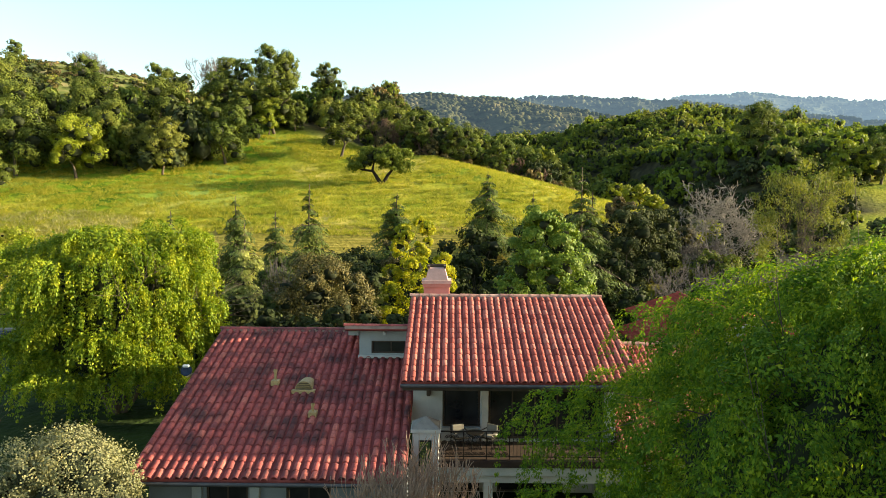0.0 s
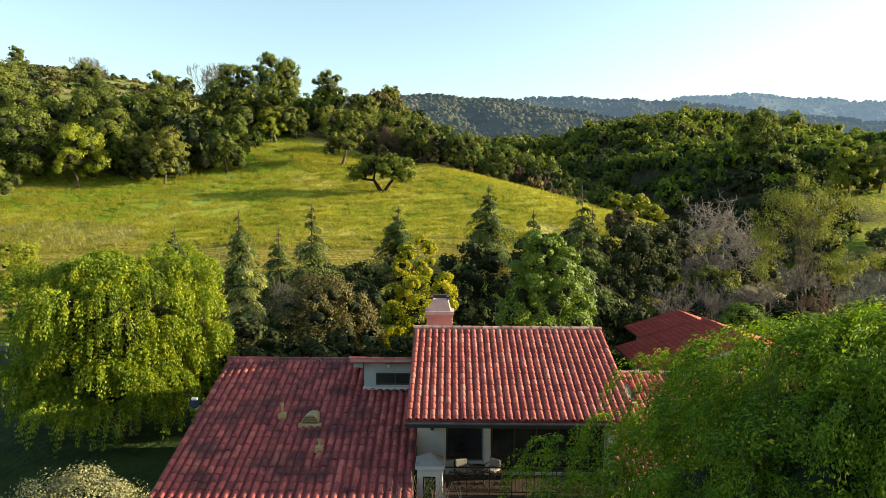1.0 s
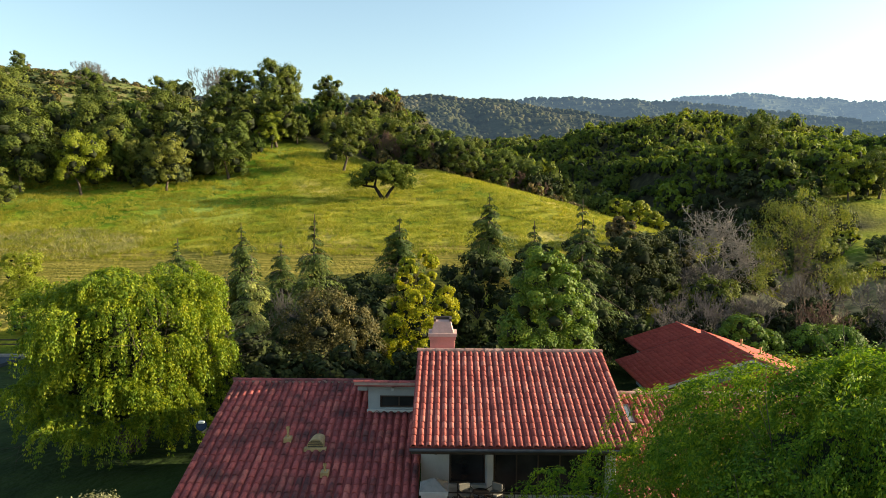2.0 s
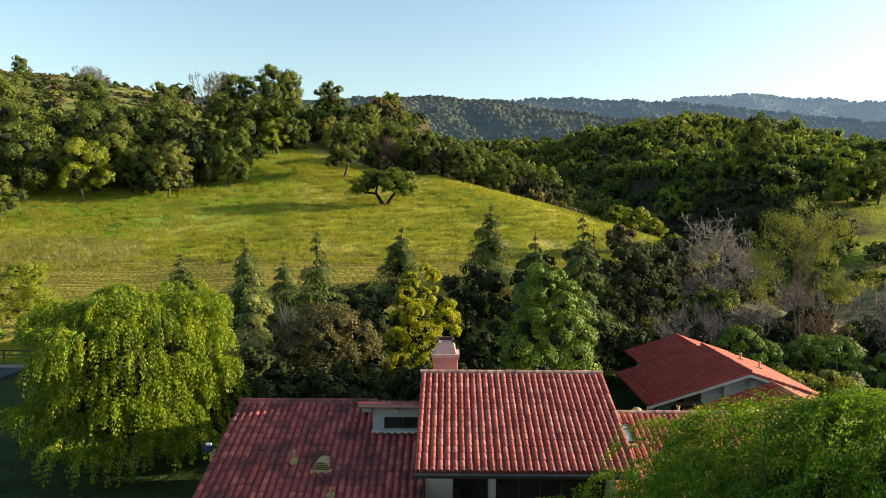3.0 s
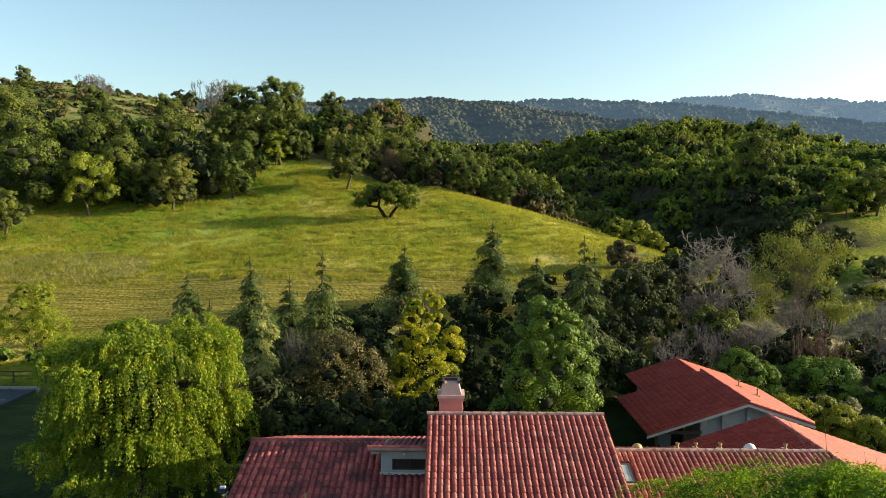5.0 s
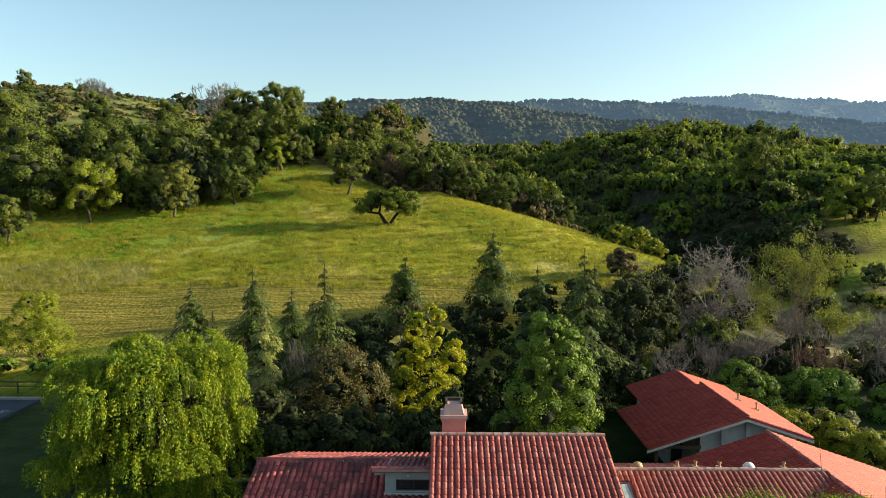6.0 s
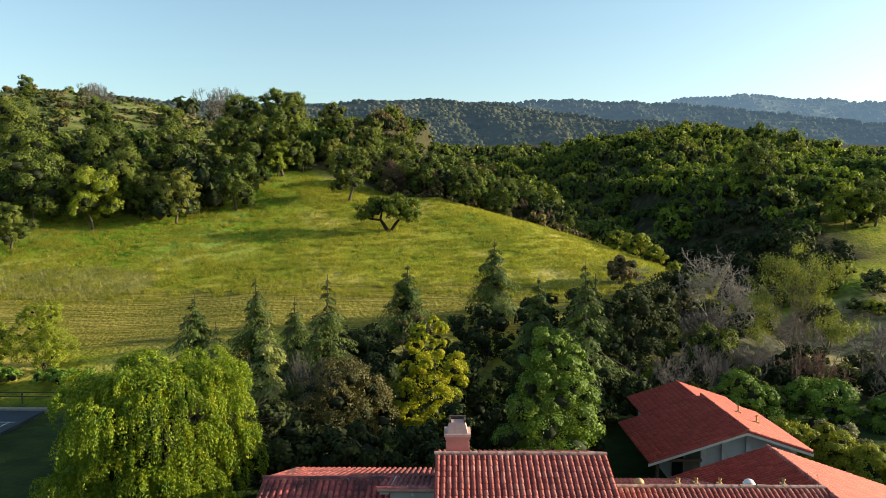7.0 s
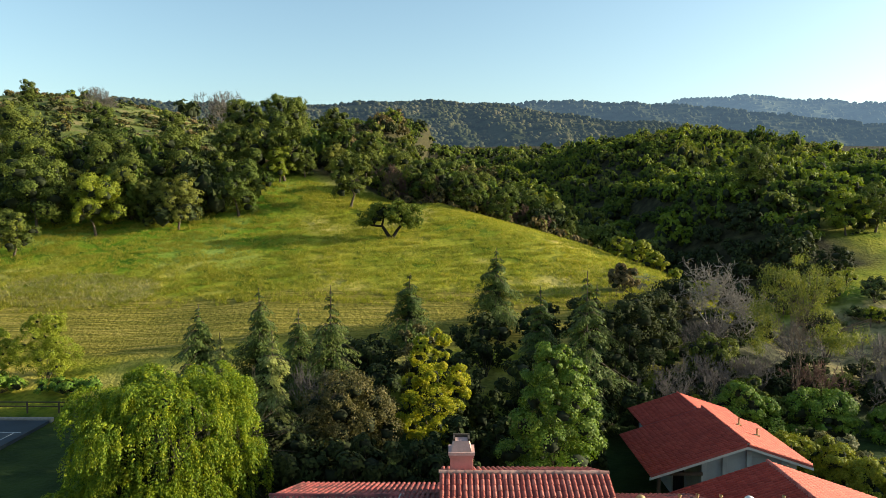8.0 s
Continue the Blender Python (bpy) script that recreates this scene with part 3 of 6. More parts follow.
BLOCK_V, BLOCK_F = block_form()


def cores(r, centres, radii, squash=0.8):
    """A solid dark block added in each clump to stop light, uneven and hidden among its leaves."""
    k, m = len(centres), len(BLOCK_V)
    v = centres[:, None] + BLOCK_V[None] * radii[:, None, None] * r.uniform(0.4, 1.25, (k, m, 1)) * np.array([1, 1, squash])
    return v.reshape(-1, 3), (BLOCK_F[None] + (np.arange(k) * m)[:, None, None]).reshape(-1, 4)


def clump_leaves(r, centres, radii, count, length, width, squash=0.8, droop=0.1, loose=0.32, inner=0.62, core=0.0):
    """Leaves over many rounded clumps; count leaves to each."""
    k = len(centres)
    o = ball(r, k * count).reshape(k, count, 3)
    rad = radii[:, None, None] * (r.uniform(inner, 1.06, (k, count, 1)))
    p = centres[:, None] + o * rad * np.array([1, 1, squash])
    nrm = o * 1.0 + r.normal(0, loose, o.shape) + np.array([0, 0, 0.22])
    lv = leaf_arrays(p.reshape(-1, 3), nrm.reshape(-1, 3), length, width, r, droop)
    mid = centres.mean(0)
    return joined([lv, cores(r, mid + (centres - mid) * 0.64, radii * core, squash)]) if core else lv


def crown_centres(r, n, rx, ry, rz, base, lobes=7):
    """Clump centres spread over a lumpy crown."""
    lobe = ball(r, lobes) * np.array([rx, ry, rz]) * 0.55
    lobe[:, 2] = np.abs(lobe[:, 2]) * 0.9 - rz * 0.15
    pick = r.integers(0, lobes, n)
    size = r.uniform(0.4, 0.62, lobes)
    o = ball(r, n)
    c = lobe[pick] + o * np.array([rx, ry, rz]) * size[pick][:, None] * r.uniform(0.55, 1.0, (n, 1))
    return c + np.array([0, 0, base])


def fitted(c, half, low, high):
    """Clump centres scaled into a crown of that half width, between two heights."""
    c = c - np.array([c[:, 0].mean(), c[:, 1].mean(), 0])
    c[:, :2] *= half / np.percentile(np.hypot(c[:, 0], c[:, 1]), 96)
    lo, hi = c[:, 2].min(), c[:, 2].max()
    c[:, 2] = low + (c[:, 2] - lo) * (high - low) / (hi - lo)
    return c


def foliage(r, centres, radii, subs, count, length, width, squash=0.85, loose=0.28, heart=0.46, low=-0.45, sub_size=0.44):
    """Leaves over lobes, each lobe made of smaller rounded sprays, round a solid heart coloured dark for inner shade.
    Gives arrays and the number of hearts.
    """
    centres, radii = np.asarray(centres, float), np.asarray(radii, float)
    k = len(centres)
    flat = np.array([1, 1, squash])
    way = ball(r, k * subs).reshape(k, subs, 3)
    way[..., 2] = np.where(way[..., 2] < low, -way[..., 2], way[..., 2])
    sc = centres[:, None] + way * (radii * 0.7)[:, None, None] * flat
    sr = radii[:, None] * sub_size * r.uniform(0.6, 1.3, (k, subs))
    o = ball(r, k * subs * count).reshape(k, subs, count, 3)
    facing = (o * way[:, :, None]).sum(-1, keepdims=True)
    o = np.where(facing < -0.25, -o, o)
    p = sc[:, :, None] + o * sr[:, :, None, None] * r.uniform(0.35, 1.12, (k, subs, count, 1)) ** 0.7 * flat
    nrm = o * 0.8 + way[:, :, None] * 0.45 + r.normal(0, loose, o.shape) + np.array([0, 0, 0.12])
    own = np.repeat(np.arange(k), subs * count)
    p, nrm = p.reshape(-1, 3), nrm.reshape(-1, 3)
    keep = np.ones(len(p), bool)
    for i in range(k):
        keep &= (own == i) | (np.linalg.norm((p - centres[i]) / flat, axis=1) > radii[i] * 0.52)
    lv = leaf_arrays(p[keep], nrm[keep], length, width, r, 0.15)
    m = len(BLOCK_V)
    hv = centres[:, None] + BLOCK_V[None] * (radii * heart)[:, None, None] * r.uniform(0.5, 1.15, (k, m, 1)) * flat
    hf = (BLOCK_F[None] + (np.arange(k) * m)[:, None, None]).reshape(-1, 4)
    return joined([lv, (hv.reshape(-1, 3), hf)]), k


def lobes_of(r, n, half, low, high, taper=0.0, size=(0.3, 0.46), tall=None):
    """Lobe centres and radii filling a rounded crown between two heights."""
    hz, mid = (high - low) / 2, (high + low) / 2
    u = (np.arange(n) + 0.5) / n * 1.75 - 0.8
    az = np.arange(n) * 2.39996 + r.uniform(0, 6.28) + r.normal(0, 0.3, n)
    q = np.sqrt(np.clip(1 - u * u, 0, 1))
    rad = half * r.uniform(size[0], size[1], n)
    f = r.uniform(0.7, 1.08, n)
    c = np.stack([q * np.cos(az) * (half - rad * 0.85) * f, q * np.sin(az) * (half - rad * 0.85) * f, mid + u * np.maximum(hz - rad * 0.75, 0.1)], 1)
    c = np.concatenate([c, [[0, 0, mid - hz * 0.2], [0, 0, mid + hz * 0.25]]])
    rad = np.concatenate([rad, [half * 0.5, half * 0.46]])
    thin = np.clip(1 - taper * ((c[:, 2] - low) / (high - low) - 0.35), 0.25, 1.4)
    c[:, :2] *= thin[:, None]
    rad *= np.clip(thin, 0.6, 1.1)
    return c, rad


def broad_tree(name, place, label, leaf, tall, wide, r, lobes=14, subs=11, count=60, leaf_len=0.24, trunk=0.28, bare=0.1, bark=None, group="", lean=0.1, taper=0.0, size=(0.3, 0.46), loose=0.28):
    t = thing(name, place, label, "tree", group)
    tv = limb_arrays(r, (0, 0, -0.3), (r.normal(0, lean), r.normal(0, lean), 1), tall * max(bare, 0.22) + 0.3, trunk, 2, 0.5, 0.2, 3, 6, 0.14)
    mesh_part("trunk", raw_mesh("trunk", *tv, 4), bark or M_BARK, t, "", True)
    c, rad = lobes_of(r, lobes, wide / 2, tall * bare, tall, taper, size)
    lv, hearts = foliage(r, c, rad, subs, int(count * 1.25), leaf_len * 1.2, leaf_len * 0.95, loose=loose)
    crown_part(lv, leaf, t, hearts)
    return t


def weeping_tree(name, place, label, leaf, tall, wide, r, tufts, strands, per, leaf_len, hang, core=9000, cone=1.0, hearts=0.52, group="", plume=0.2, narrow=0.22, heart_size=0.075, mound=1.0, boughs=100, depth=0.46, coarse=1.7):
    """A broad dome of hanging plumes over arching limbs."""
    t = thing(name, place, label, "tree", group)
    sets = []
    for k in range(5):
        a = k * 1.26 + r.uniform(-0.3, 0.3)
        sets.append(limb_arrays(r, (0.15 * math.cos(a), 0.15 * math.sin(a), -0.3), (0.45 * math.cos(a), 0.45 * math.sin(a), 1), tall * 0.42, 0.2, 3, 0.5, 0.12, 3, 6, 0.15))
    mesh_part("trunk", raw_mesh("trunk", *joined(sets), 4), M_BARK, t, "", True)
    # boughs over a dome, each a small mound of hanging plumes
    u = (np.arange(boughs) + 0.5) / boughs
    el = np.arcsin(np.clip(u * 1.8 - 0.82, -0.82, 0.985))
    az = np.arange(boughs) * 2.39996 + r.normal(0, 0.2, boughs)
    lump = 1 + 0.1 * np.sin(3 * az + 1.0) + r.normal(0, 0.07, boughs)
    rad = (wide / 2 - 0.9) * lump * r.uniform(0.7, 1.08, boughs)
    flare = np.where(el < 0, np.cos(el * 0.45), np.cos(el) ** cone)
    bc = np.stack([flare * np.cos(az) * rad, flare * np.sin(az) * rad, tall * 0.5 + np.sin(el) * (tall * 0.5 - 0.75) * np.clip(lump, 0.85, 1.06)], 1)
    pick = np.arange(tufts) % boughs
    size = mound * r.uniform(0.55, 1.1, boughs)[pick][:, None] * (wide / 13)
    dome = ball(r, tufts)
    dome[:, 2] = np.abs(dome[:, 2])
    root = bc[pick] + dome * size * np.array([1.0, 1.0, 0.75])
    out = unit(np.stack([np.cos(az), np.sin(az), 0 * az], 1)[pick] * 0.8 + dome * np.array([1, 1, 0]))
    # each plume: leaves lapped round a drooping axis
    long = hang * r.uniform(0.45, 1.3, tufts)
    s = np.linspace(0.02, 1, per)[None, :, None]
    axis_p = root[:, None] + (0.55 * long)[:, None, None] * out[:, None] * (1 - (1 - s) ** 2)
    axis_p[:, :, 2] += long[:, None] * (0.5 * s[..., 0] * (1 - s[..., 0]) - s[..., 0] ** 1.8)
    tang = unit(np.gradient(axis_p, axis=1))
    side = unit(np.cross(tang, np.array([0.0, 0.0, 1.0]) + 1e-3))
    over = np.cross(side, tang)
    n = strands
    ang = r.uniform(0, 2 * np.pi, (tufts, per, n, 1))
    radial = side[:, :, None] * np.cos(ang) + over[:, :, None] * np.sin(ang)
    girth = (plume * r.uniform(0.6, 1.4, (tufts, 1, 1, 1))) * (np.sin(np.pi * (0.12 + 0.8 * s)) ** 0.7)[..., None]
    p = axis_p[:, :, None] + radial * girth * r.uniform(0.5, 1.15, ang.shape) + r.normal(0, leaf_len * 0.25, radial.shape)
    p[..., 2] = np.maximum(p[..., 2], 0.15)
    face = unit(radial + np.array([0, 0, 0.25]) + r.normal(0, 0.26, radial.shape))
    d = tang[:, :, None] + radial * 0.3 + r.normal(0, 0.4, radial.shape)
    d = unit(d - (d * face).sum(-1, keepdims=True) * face)
    w = np.cross(face, d)
    ln = leaf_len * r.uniform(0.65, 1.3, ang.shape)
    v = np.stack([p - d * ln / 2, p + w * ln * narrow, p + d * ln / 2, p - w * ln * narrow], 3)
    n = tufts * strands
    # the leafy masses behind the plumes, which close the crown
    big = wide * heart_size * r.uniform(0.85, 1.25, boughs)
    inside = bc * np.array([hearts, hearts, 1.0]) + np.array([0, 0, 0.03 * tall])
    inside[:, 2] = np.clip(inside[:, 2], big * 0.8, tall - big * 0.95 - 0.3)
    (iv, jf), k = foliage(r, inside, big, 8, core // (8 * boughs), leaf_len * coarse, leaf_len * coarse * 0.47, squash=0.9, loose=0.4, low=-0.9)
    iv, jf = iv[:-k * len(BLOCK_V)], jf[:-k * len(BLOCK_F)]
    # solid dark blocks added deep inside, so that no light passes through
    deep = (bc - np.array([0, 0, tall * 0.5])) * np.array([depth, depth, depth + 0.09]) + np.array([0, 0, tall * 0.5])
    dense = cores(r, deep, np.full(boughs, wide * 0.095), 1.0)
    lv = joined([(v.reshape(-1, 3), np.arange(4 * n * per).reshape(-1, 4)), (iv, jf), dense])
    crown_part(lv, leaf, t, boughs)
    return t


def cedar_tree(name, place, label, tall, wide, r, leaf=None, whorls=16, arms=7, group="", dense=1.0):
    """A cedar: straight trunk, tiers of arms with drooping needle sprays round a solid, shade-dark middle."""
    t = thing(name, place, label, "tree", group)
    z = np.linspace(0, tall, 9)
    cx = np.cumsum(r.normal(0, 0.03, 9))
    a = np.stack([cx[:-1], 0 * cx[:-1], z[:-1] - 0.2], 1)
    b = np.stack([cx[1:], 0 * cx[1:], z[1:] - 0.2], 1)
    ra = 0.03 + 0.17 * (1 - z[:-1] / tall)
    rb = 0.03 + 0.17 * (1 - z[1:] / tall)
    sets = [tube_arrays(a, b, ra, rb, 6)]
    aa, ab, ara, arb = [], [], [], []
    base, way, reach_of = [], [], []
    for w in range(whorls):
        k = min(((w + r.uniform(-0.3, 0.3)) / whorls if w else 0.0) ** 0.82, 0.95)
        reach = wide / 2 * (1 - k) ** 0.95 * r.uniform(0.72, 1.15) + 0.1
        for m in range(arms if k < 0.8 else max(4, arms // 2)):
            az = r.uniform(0, 2 * np.pi)
            h = tall * (0.06 + 0.92 * k) + r.uniform(-0.18, 0.18) * tall / whorls
            ln = reach * r.uniform(0.45, 1.25)
            root = np.array([np.interp(h, z, cx), 0, h])
            d = np.array([math.cos(az), math.sin(az), 0.0])
            mid, tip = root + d * ln * 0.5 + np.array([0, 0, 0.12 * ln]), root + d * ln + np.array([0, 0, -0.2 * ln])
            aa += [root, mid]
            ab += [mid, tip]
            ara += [0.035, 0.022]
            arb += [0.022, 0.008]
            base.append(root)
            way.append(d)
            reach_of.append(ln)
    sets.append(tube_arrays(aa, ab, ara, arb, 3))
    mesh_part("trunk", raw_mesh("trunk", *joined(sets), 4), M_BARK, t, "", True)
    base, way, reach_of = np.array(base), np.array(way), np.array(reach_of)
    times = np.maximum(10, ((10 + 46 * reach_of) * dense)).astype(int)
    i = np.repeat(np.arange(len(base)), times)
    n, ln, d = len(i), reach_of[i], way[i]
    s = r.uniform(0.08, 1.0, n) ** 0.75
    side = np.stack([-d[:, 1], d[:, 0], 0 * ln], 1)
    across = r.uniform(-1, 1, n) * (0.06 + 0.34 * ln * np.sin(np.pi * np.clip(s * 0.8 + 0.1, 0, 1)) * 0.9)
    hang = r.uniform(0, 1, n) ** 2 * (0.08 + 0.34 * ln * s)
    p = base[i] + d * (ln * s)[:, None] + side * across[:, None]
    p[:, 2] += ln * (0.3 * s - 0.5 * s * s) - np.abs(across) * 0.35 - hang
    nrm = unit(np.array([0, 0, 0.8]) + d * 0.55 + side * (0.5 * across / (0.1 + np.abs(across)))[:, None] + r.normal(0, 0.28, (n, 3)))
    along = d * 0.6 + side * np.sign(across)[:, None] * 0.5 + np.array([0, 0, -0.75]) + r.normal(0, 0.25, (n, 3))
    along = unit(along - (along * nrm).sum(1, keepdims=True) * nrm)
    w = np.cross(nrm, along)
    fine = np.clip(0.35 + ln * 0.65, 0.4, 1.0)
    le, wi = (0.3 * fine * r.uniform(0.6, 1.3, n))[:, None], (0.062 * fine * r.uniform(0.7, 1.3, n))[:, None]
    v = np.stack([p - along * le / 2, p + w * wi, p + along * le / 2, p - w * wi], 1).reshape(-1, 3)
    # the middle: solid blocks, dark in place of inner shade
    levels = np.linspace(0.08, 0.7, 8)
    hc = np.stack([0 * levels, 0 * levels, tall * levels], 1)
    hr = wide / 2 * (1 - levels) * 0.25
    heart = cores(r, hc, hr, 1.0)
    crown_part(joined([(v, np.arange(4 * n).reshape(-1, 4)), heart]), leaf or L_CEDAR, t, len(levels))
    return t


def bare_tree(name, place, label, tall, r, bark, depth=5, stems=3, spread=0.5, thick=0.14, category="tree", twig_leaf=None, group="", sides=4, lift=0.15, wide=None, per_tip=26, rmin=0.0):
    t = thing(name, place, label, category, group)
    sets, ends = [], []
    for k in range(stems):
        a = k * 6.28 / max(stems, 1) + r.uniform(-0.5, 0.5)
        lean = 0.55 if stems > 1 else 0.1
        sets.append(limb_arrays(r, (0.2 * math.cos(a), 0.2 * math.sin(a), -0.25), (lean * math.cos(a), lean * math.sin(a), 1), tall * 0.33, thick, depth, spread, lift, 3, sides, 0.2, ends, rmin))
    v, f = joined(sets)
    first = np.cumsum([0] + [len(s[0]) for s in sets])
    reach = np.percentile(np.hypot(v[:, 0], v[:, 1]), 98)
    k = np.array([1.0, 1.0, tall / v[:, 2].max()])
    k[:2] = (wide / 2 if wide else tall * 0.42) / reach
    if category == "shrub":
        for i, s in enumerate(sets):
            mesh_part("stem", raw_mesh("stem", v[first[i]:first[i + 1]] * k, s[1], 4), bark, t, "", True)
    else:
        mesh_part("trunk", raw_mesh("trunk", v * k, f, 4), bark, t, "", True)
    if twig_leaf:
        e = np.array([p for p, _ in ends]) * k
        m = per_tip
        p = np.repeat(e, m, 0) + r.normal(0, 0.3, (len(e) * m, 3)) - np.array([0, 0, 0.1])
        lv = leaf_arrays(p, r.normal(0, 1, p.shape), 0.24, 0.06, r, 0.6)
        mesh_part("crown", raw_mesh("crown", *lv, 4), twig_leaf, t)
    return t


def shrub(name, place, label, leaf, size, r, lobes=9, subs=8, count=40, leaf_len=0.16, category="shrub", group="", round_top=False, stems=M_BARK, loose=0.3, heart=0.56):
    """A bush of leafy lobes down to the ground; round_top: one clipped, even dome."""
    sx, sy, sz = size
    t = thing(name, place, label, category, group)
    if round_top:
        o = ball(r, lobes * 3)
        o[:, 2] = np.abs(o[:, 2])
        rad = np.full(len(o), 0.3 * min(sx, sy, sz * 1.6) / 2 + 0.12) * r.uniform(0.85, 1.15, len(o))
        c = o * (np.array([sx / 2, sy / 2, sz]) - rad[:, None] * 0.95)
        c = np.concatenate([c, [[0, 0, sz * 0.4]]])
        rad = np.append(rad, min(sx, sy, sz * 1.3) * 0.36)
    else:
        half = (sx + sy) / 4
        c, rad = lobes_of(r, lobes, half, -0.1 * sz, sz, 0.25, (0.28, 0.46))
        c[:, 0] *= sx / 2 / half
        c[:, 1] *= sy / 2 / half
        rad = np.minimum(rad, sz * 0.42)
        c[:, 2] = np.maximum(c[:, 2], rad * 0.4)
    a = np.zeros((min(len(c), 10), 3))
    a[:, :2] = r.normal(0, 0.15, (len(a), 2))
    a[:, 2] = -0.2
    b = c[: len(a)]
    tagged(mesh_part("stem", raw_mesh("stem", *tube_arrays(a, b, np.full(len(a), 0.05), np.full(len(a), 0.015), 4), 4), stems, t, "", True), "", "", "", "stuff")
    lv, hearts = foliage(r, c, rad, subs, int(count * 1.3), leaf_len * 1.3, leaf_len * 0.85, loose=loose, heart=heart)
    crown_part(lv, leaf, t, hearts)
    return t


def at(x, y, sink=0.0):
    return (x, y, float(height(x, y)) - sink)


def spot(ob, x, y, turn, s, sink=0.1):
    c = copy_thing(ob, pose(x, y, float(height(x, y)) - sink, 0, 0, turn) @ Matrix.Diagonal((s, s, s, 1)))
    return c


# ---- houses ----
INVERSE = {}


def world_thing(name, place, label, category):
    """A thing whose parts are drawn in world coordinates."""
    t = thing(name, place, label, category)
    INVERSE[t.name] = Matrix.Translation(-Vector(place))
    return t


def hung(ob):
    """Keeps a part of a world_thing where it was drawn."""
    if ob.parent and ob.parent.name in INVERSE:
        ob.matrix_parent_inverse = INVERSE[ob.parent.name]
    return ob


def hbox(name, dims, material, parent, label="", bevel=0.012):
    return hung(boxed(name, dims, material, parent, label, bevel))


def hpart(name, bm, material, parent, label="", smooth=False):
    return hung(part(name, bm, material, parent, label, smooth))


def wall_with(name, parent, axis_name, a0, a1, at0, at1, z0, z1, holes, material, label=""):
    """A wall along x or y, with openings (a, b, low, high) right through it."""
    cuts_a = sorted({a0, a1, *[h[0] for h in holes], *[h[1] for h in holes]})
    cuts_z = sorted({z0, z1, *[h[2] for h in holes], *[h[3] for h in holes]})
    bm = bmesh.new()
    for i in range(len(cuts_a) - 1):
        for k in range(len(cuts_z) - 1):
            ca, cz = (cuts_a[i] + cuts_a[i + 1]) / 2, (cuts_z[k] + cuts_z[k + 1]) / 2
            if any(h[0] < ca < h[1] and h[2] < cz < h[3] for h in holes):
                continue
            if axis_name == "x":
                box(bm, cuts_a[i], cuts_a[i + 1], at0, at1, cuts_z[k], cuts_z[k + 1])
            else:
                box(bm, at0, at1, cuts_a[i], cuts_a[i + 1], cuts_z[k], cuts_z[k + 1])
    bmesh.ops.remove_doubles(bm, verts=bm.verts, dist=0.0005)
    inner = [f for f in bm.faces if all(len(e.link_faces) > 2 for e in f.edges)]
    if inner:
        bmesh.ops.delete(bm, geom=inner, context="FACES_ONLY")
    return hpart(name, bm, material, parent, label)


def window_at(parent, x0, x1, y, z0, z1, cols=1, frame_mat=None, deep=0.12, material=None):
    """A window set into a wall that runs along x: frame, panes."""
    f = 0.06
    bm = bmesh.new()
    box(bm, x0, x1, y, y + deep, z1 - f, z1)
    box(bm, x0, x1, y, y + deep, z0, z0 + f)
    box(bm, x0, x0 + f, y, y + deep, z0 + f, z1 - f)
    box(bm, x1 - f, x1, y, y + deep, z0 + f, z1 - f)
    w = hpart("window", bm, frame_mat or M_DARKWOOD, parent)
    step = (x1 - x0 - 2 * f) / cols
    for k in range(cols):
        a = x0 + f + k * step
        part("pane", boxed_bm(a + 0.012, a + step - 0.012, y + 0.05, y + 0.075, z0 + f, z1 - f), material or M_GLASS, w)
        if k:
            part("mullion", boxed_bm(a - 0.025, a + 0.025, y + 0.01, y + deep - 0.01, z0 + f, z1 - f), frame_mat or M_DARKWOOD, w)
    return w


def boxed_bm(*dims):
    bm = bmesh.new()
    box(bm, *dims)
    return bm


COL, ROW = 0.26, 0.385
M_PALE_TILE = tile_material("pale mortared tile", [(0.0, (0.38, 0.19, 0.15)), (1.0, (0.5, 0.31, 0.26))], 0.3)


def tile_template():
    """One barrel tile: u across, v up the slope, n out of the roof."""
    segs = 6
    v, f = [], []
    for vv, rad, off in ((0.0, 0.1, 0.016), (ROW + 0.05, 0.092, 0.0)):
        for k in range(segs + 1):
            a = math.pi * k / segs
            v.append((rad * math.cos(a), vv, off + rad * 0.9 * math.sin(a)))
    for k in range(segs + 1):
        a = math.pi * k / segs
        v.append((0.084 * math.cos(a), 0.0, 0.006 + 0.084 * 0.88 * math.sin(a)))
    n = segs + 1
    for k in range(segs):
        f.append((k, n + k, n + k + 1, k + 1))
        f.append((k + 1, 2 * n + k + 1, 2 * n + k, k))
    return np.array(v), np.array(f)


TILE_V, TILE_F = tile_template()


def frame_of(o, u, v):
    u, v = Vector(u).normalized(), Vector(v).normalized()
    n = u.cross(v)
    return Matrix(((u.x, v.x, n.x, o[0]), (u.y, v.y, n.y, o[1]), (u.z, v.z, n.z, o[2]), (0, 0, 0, 1)))


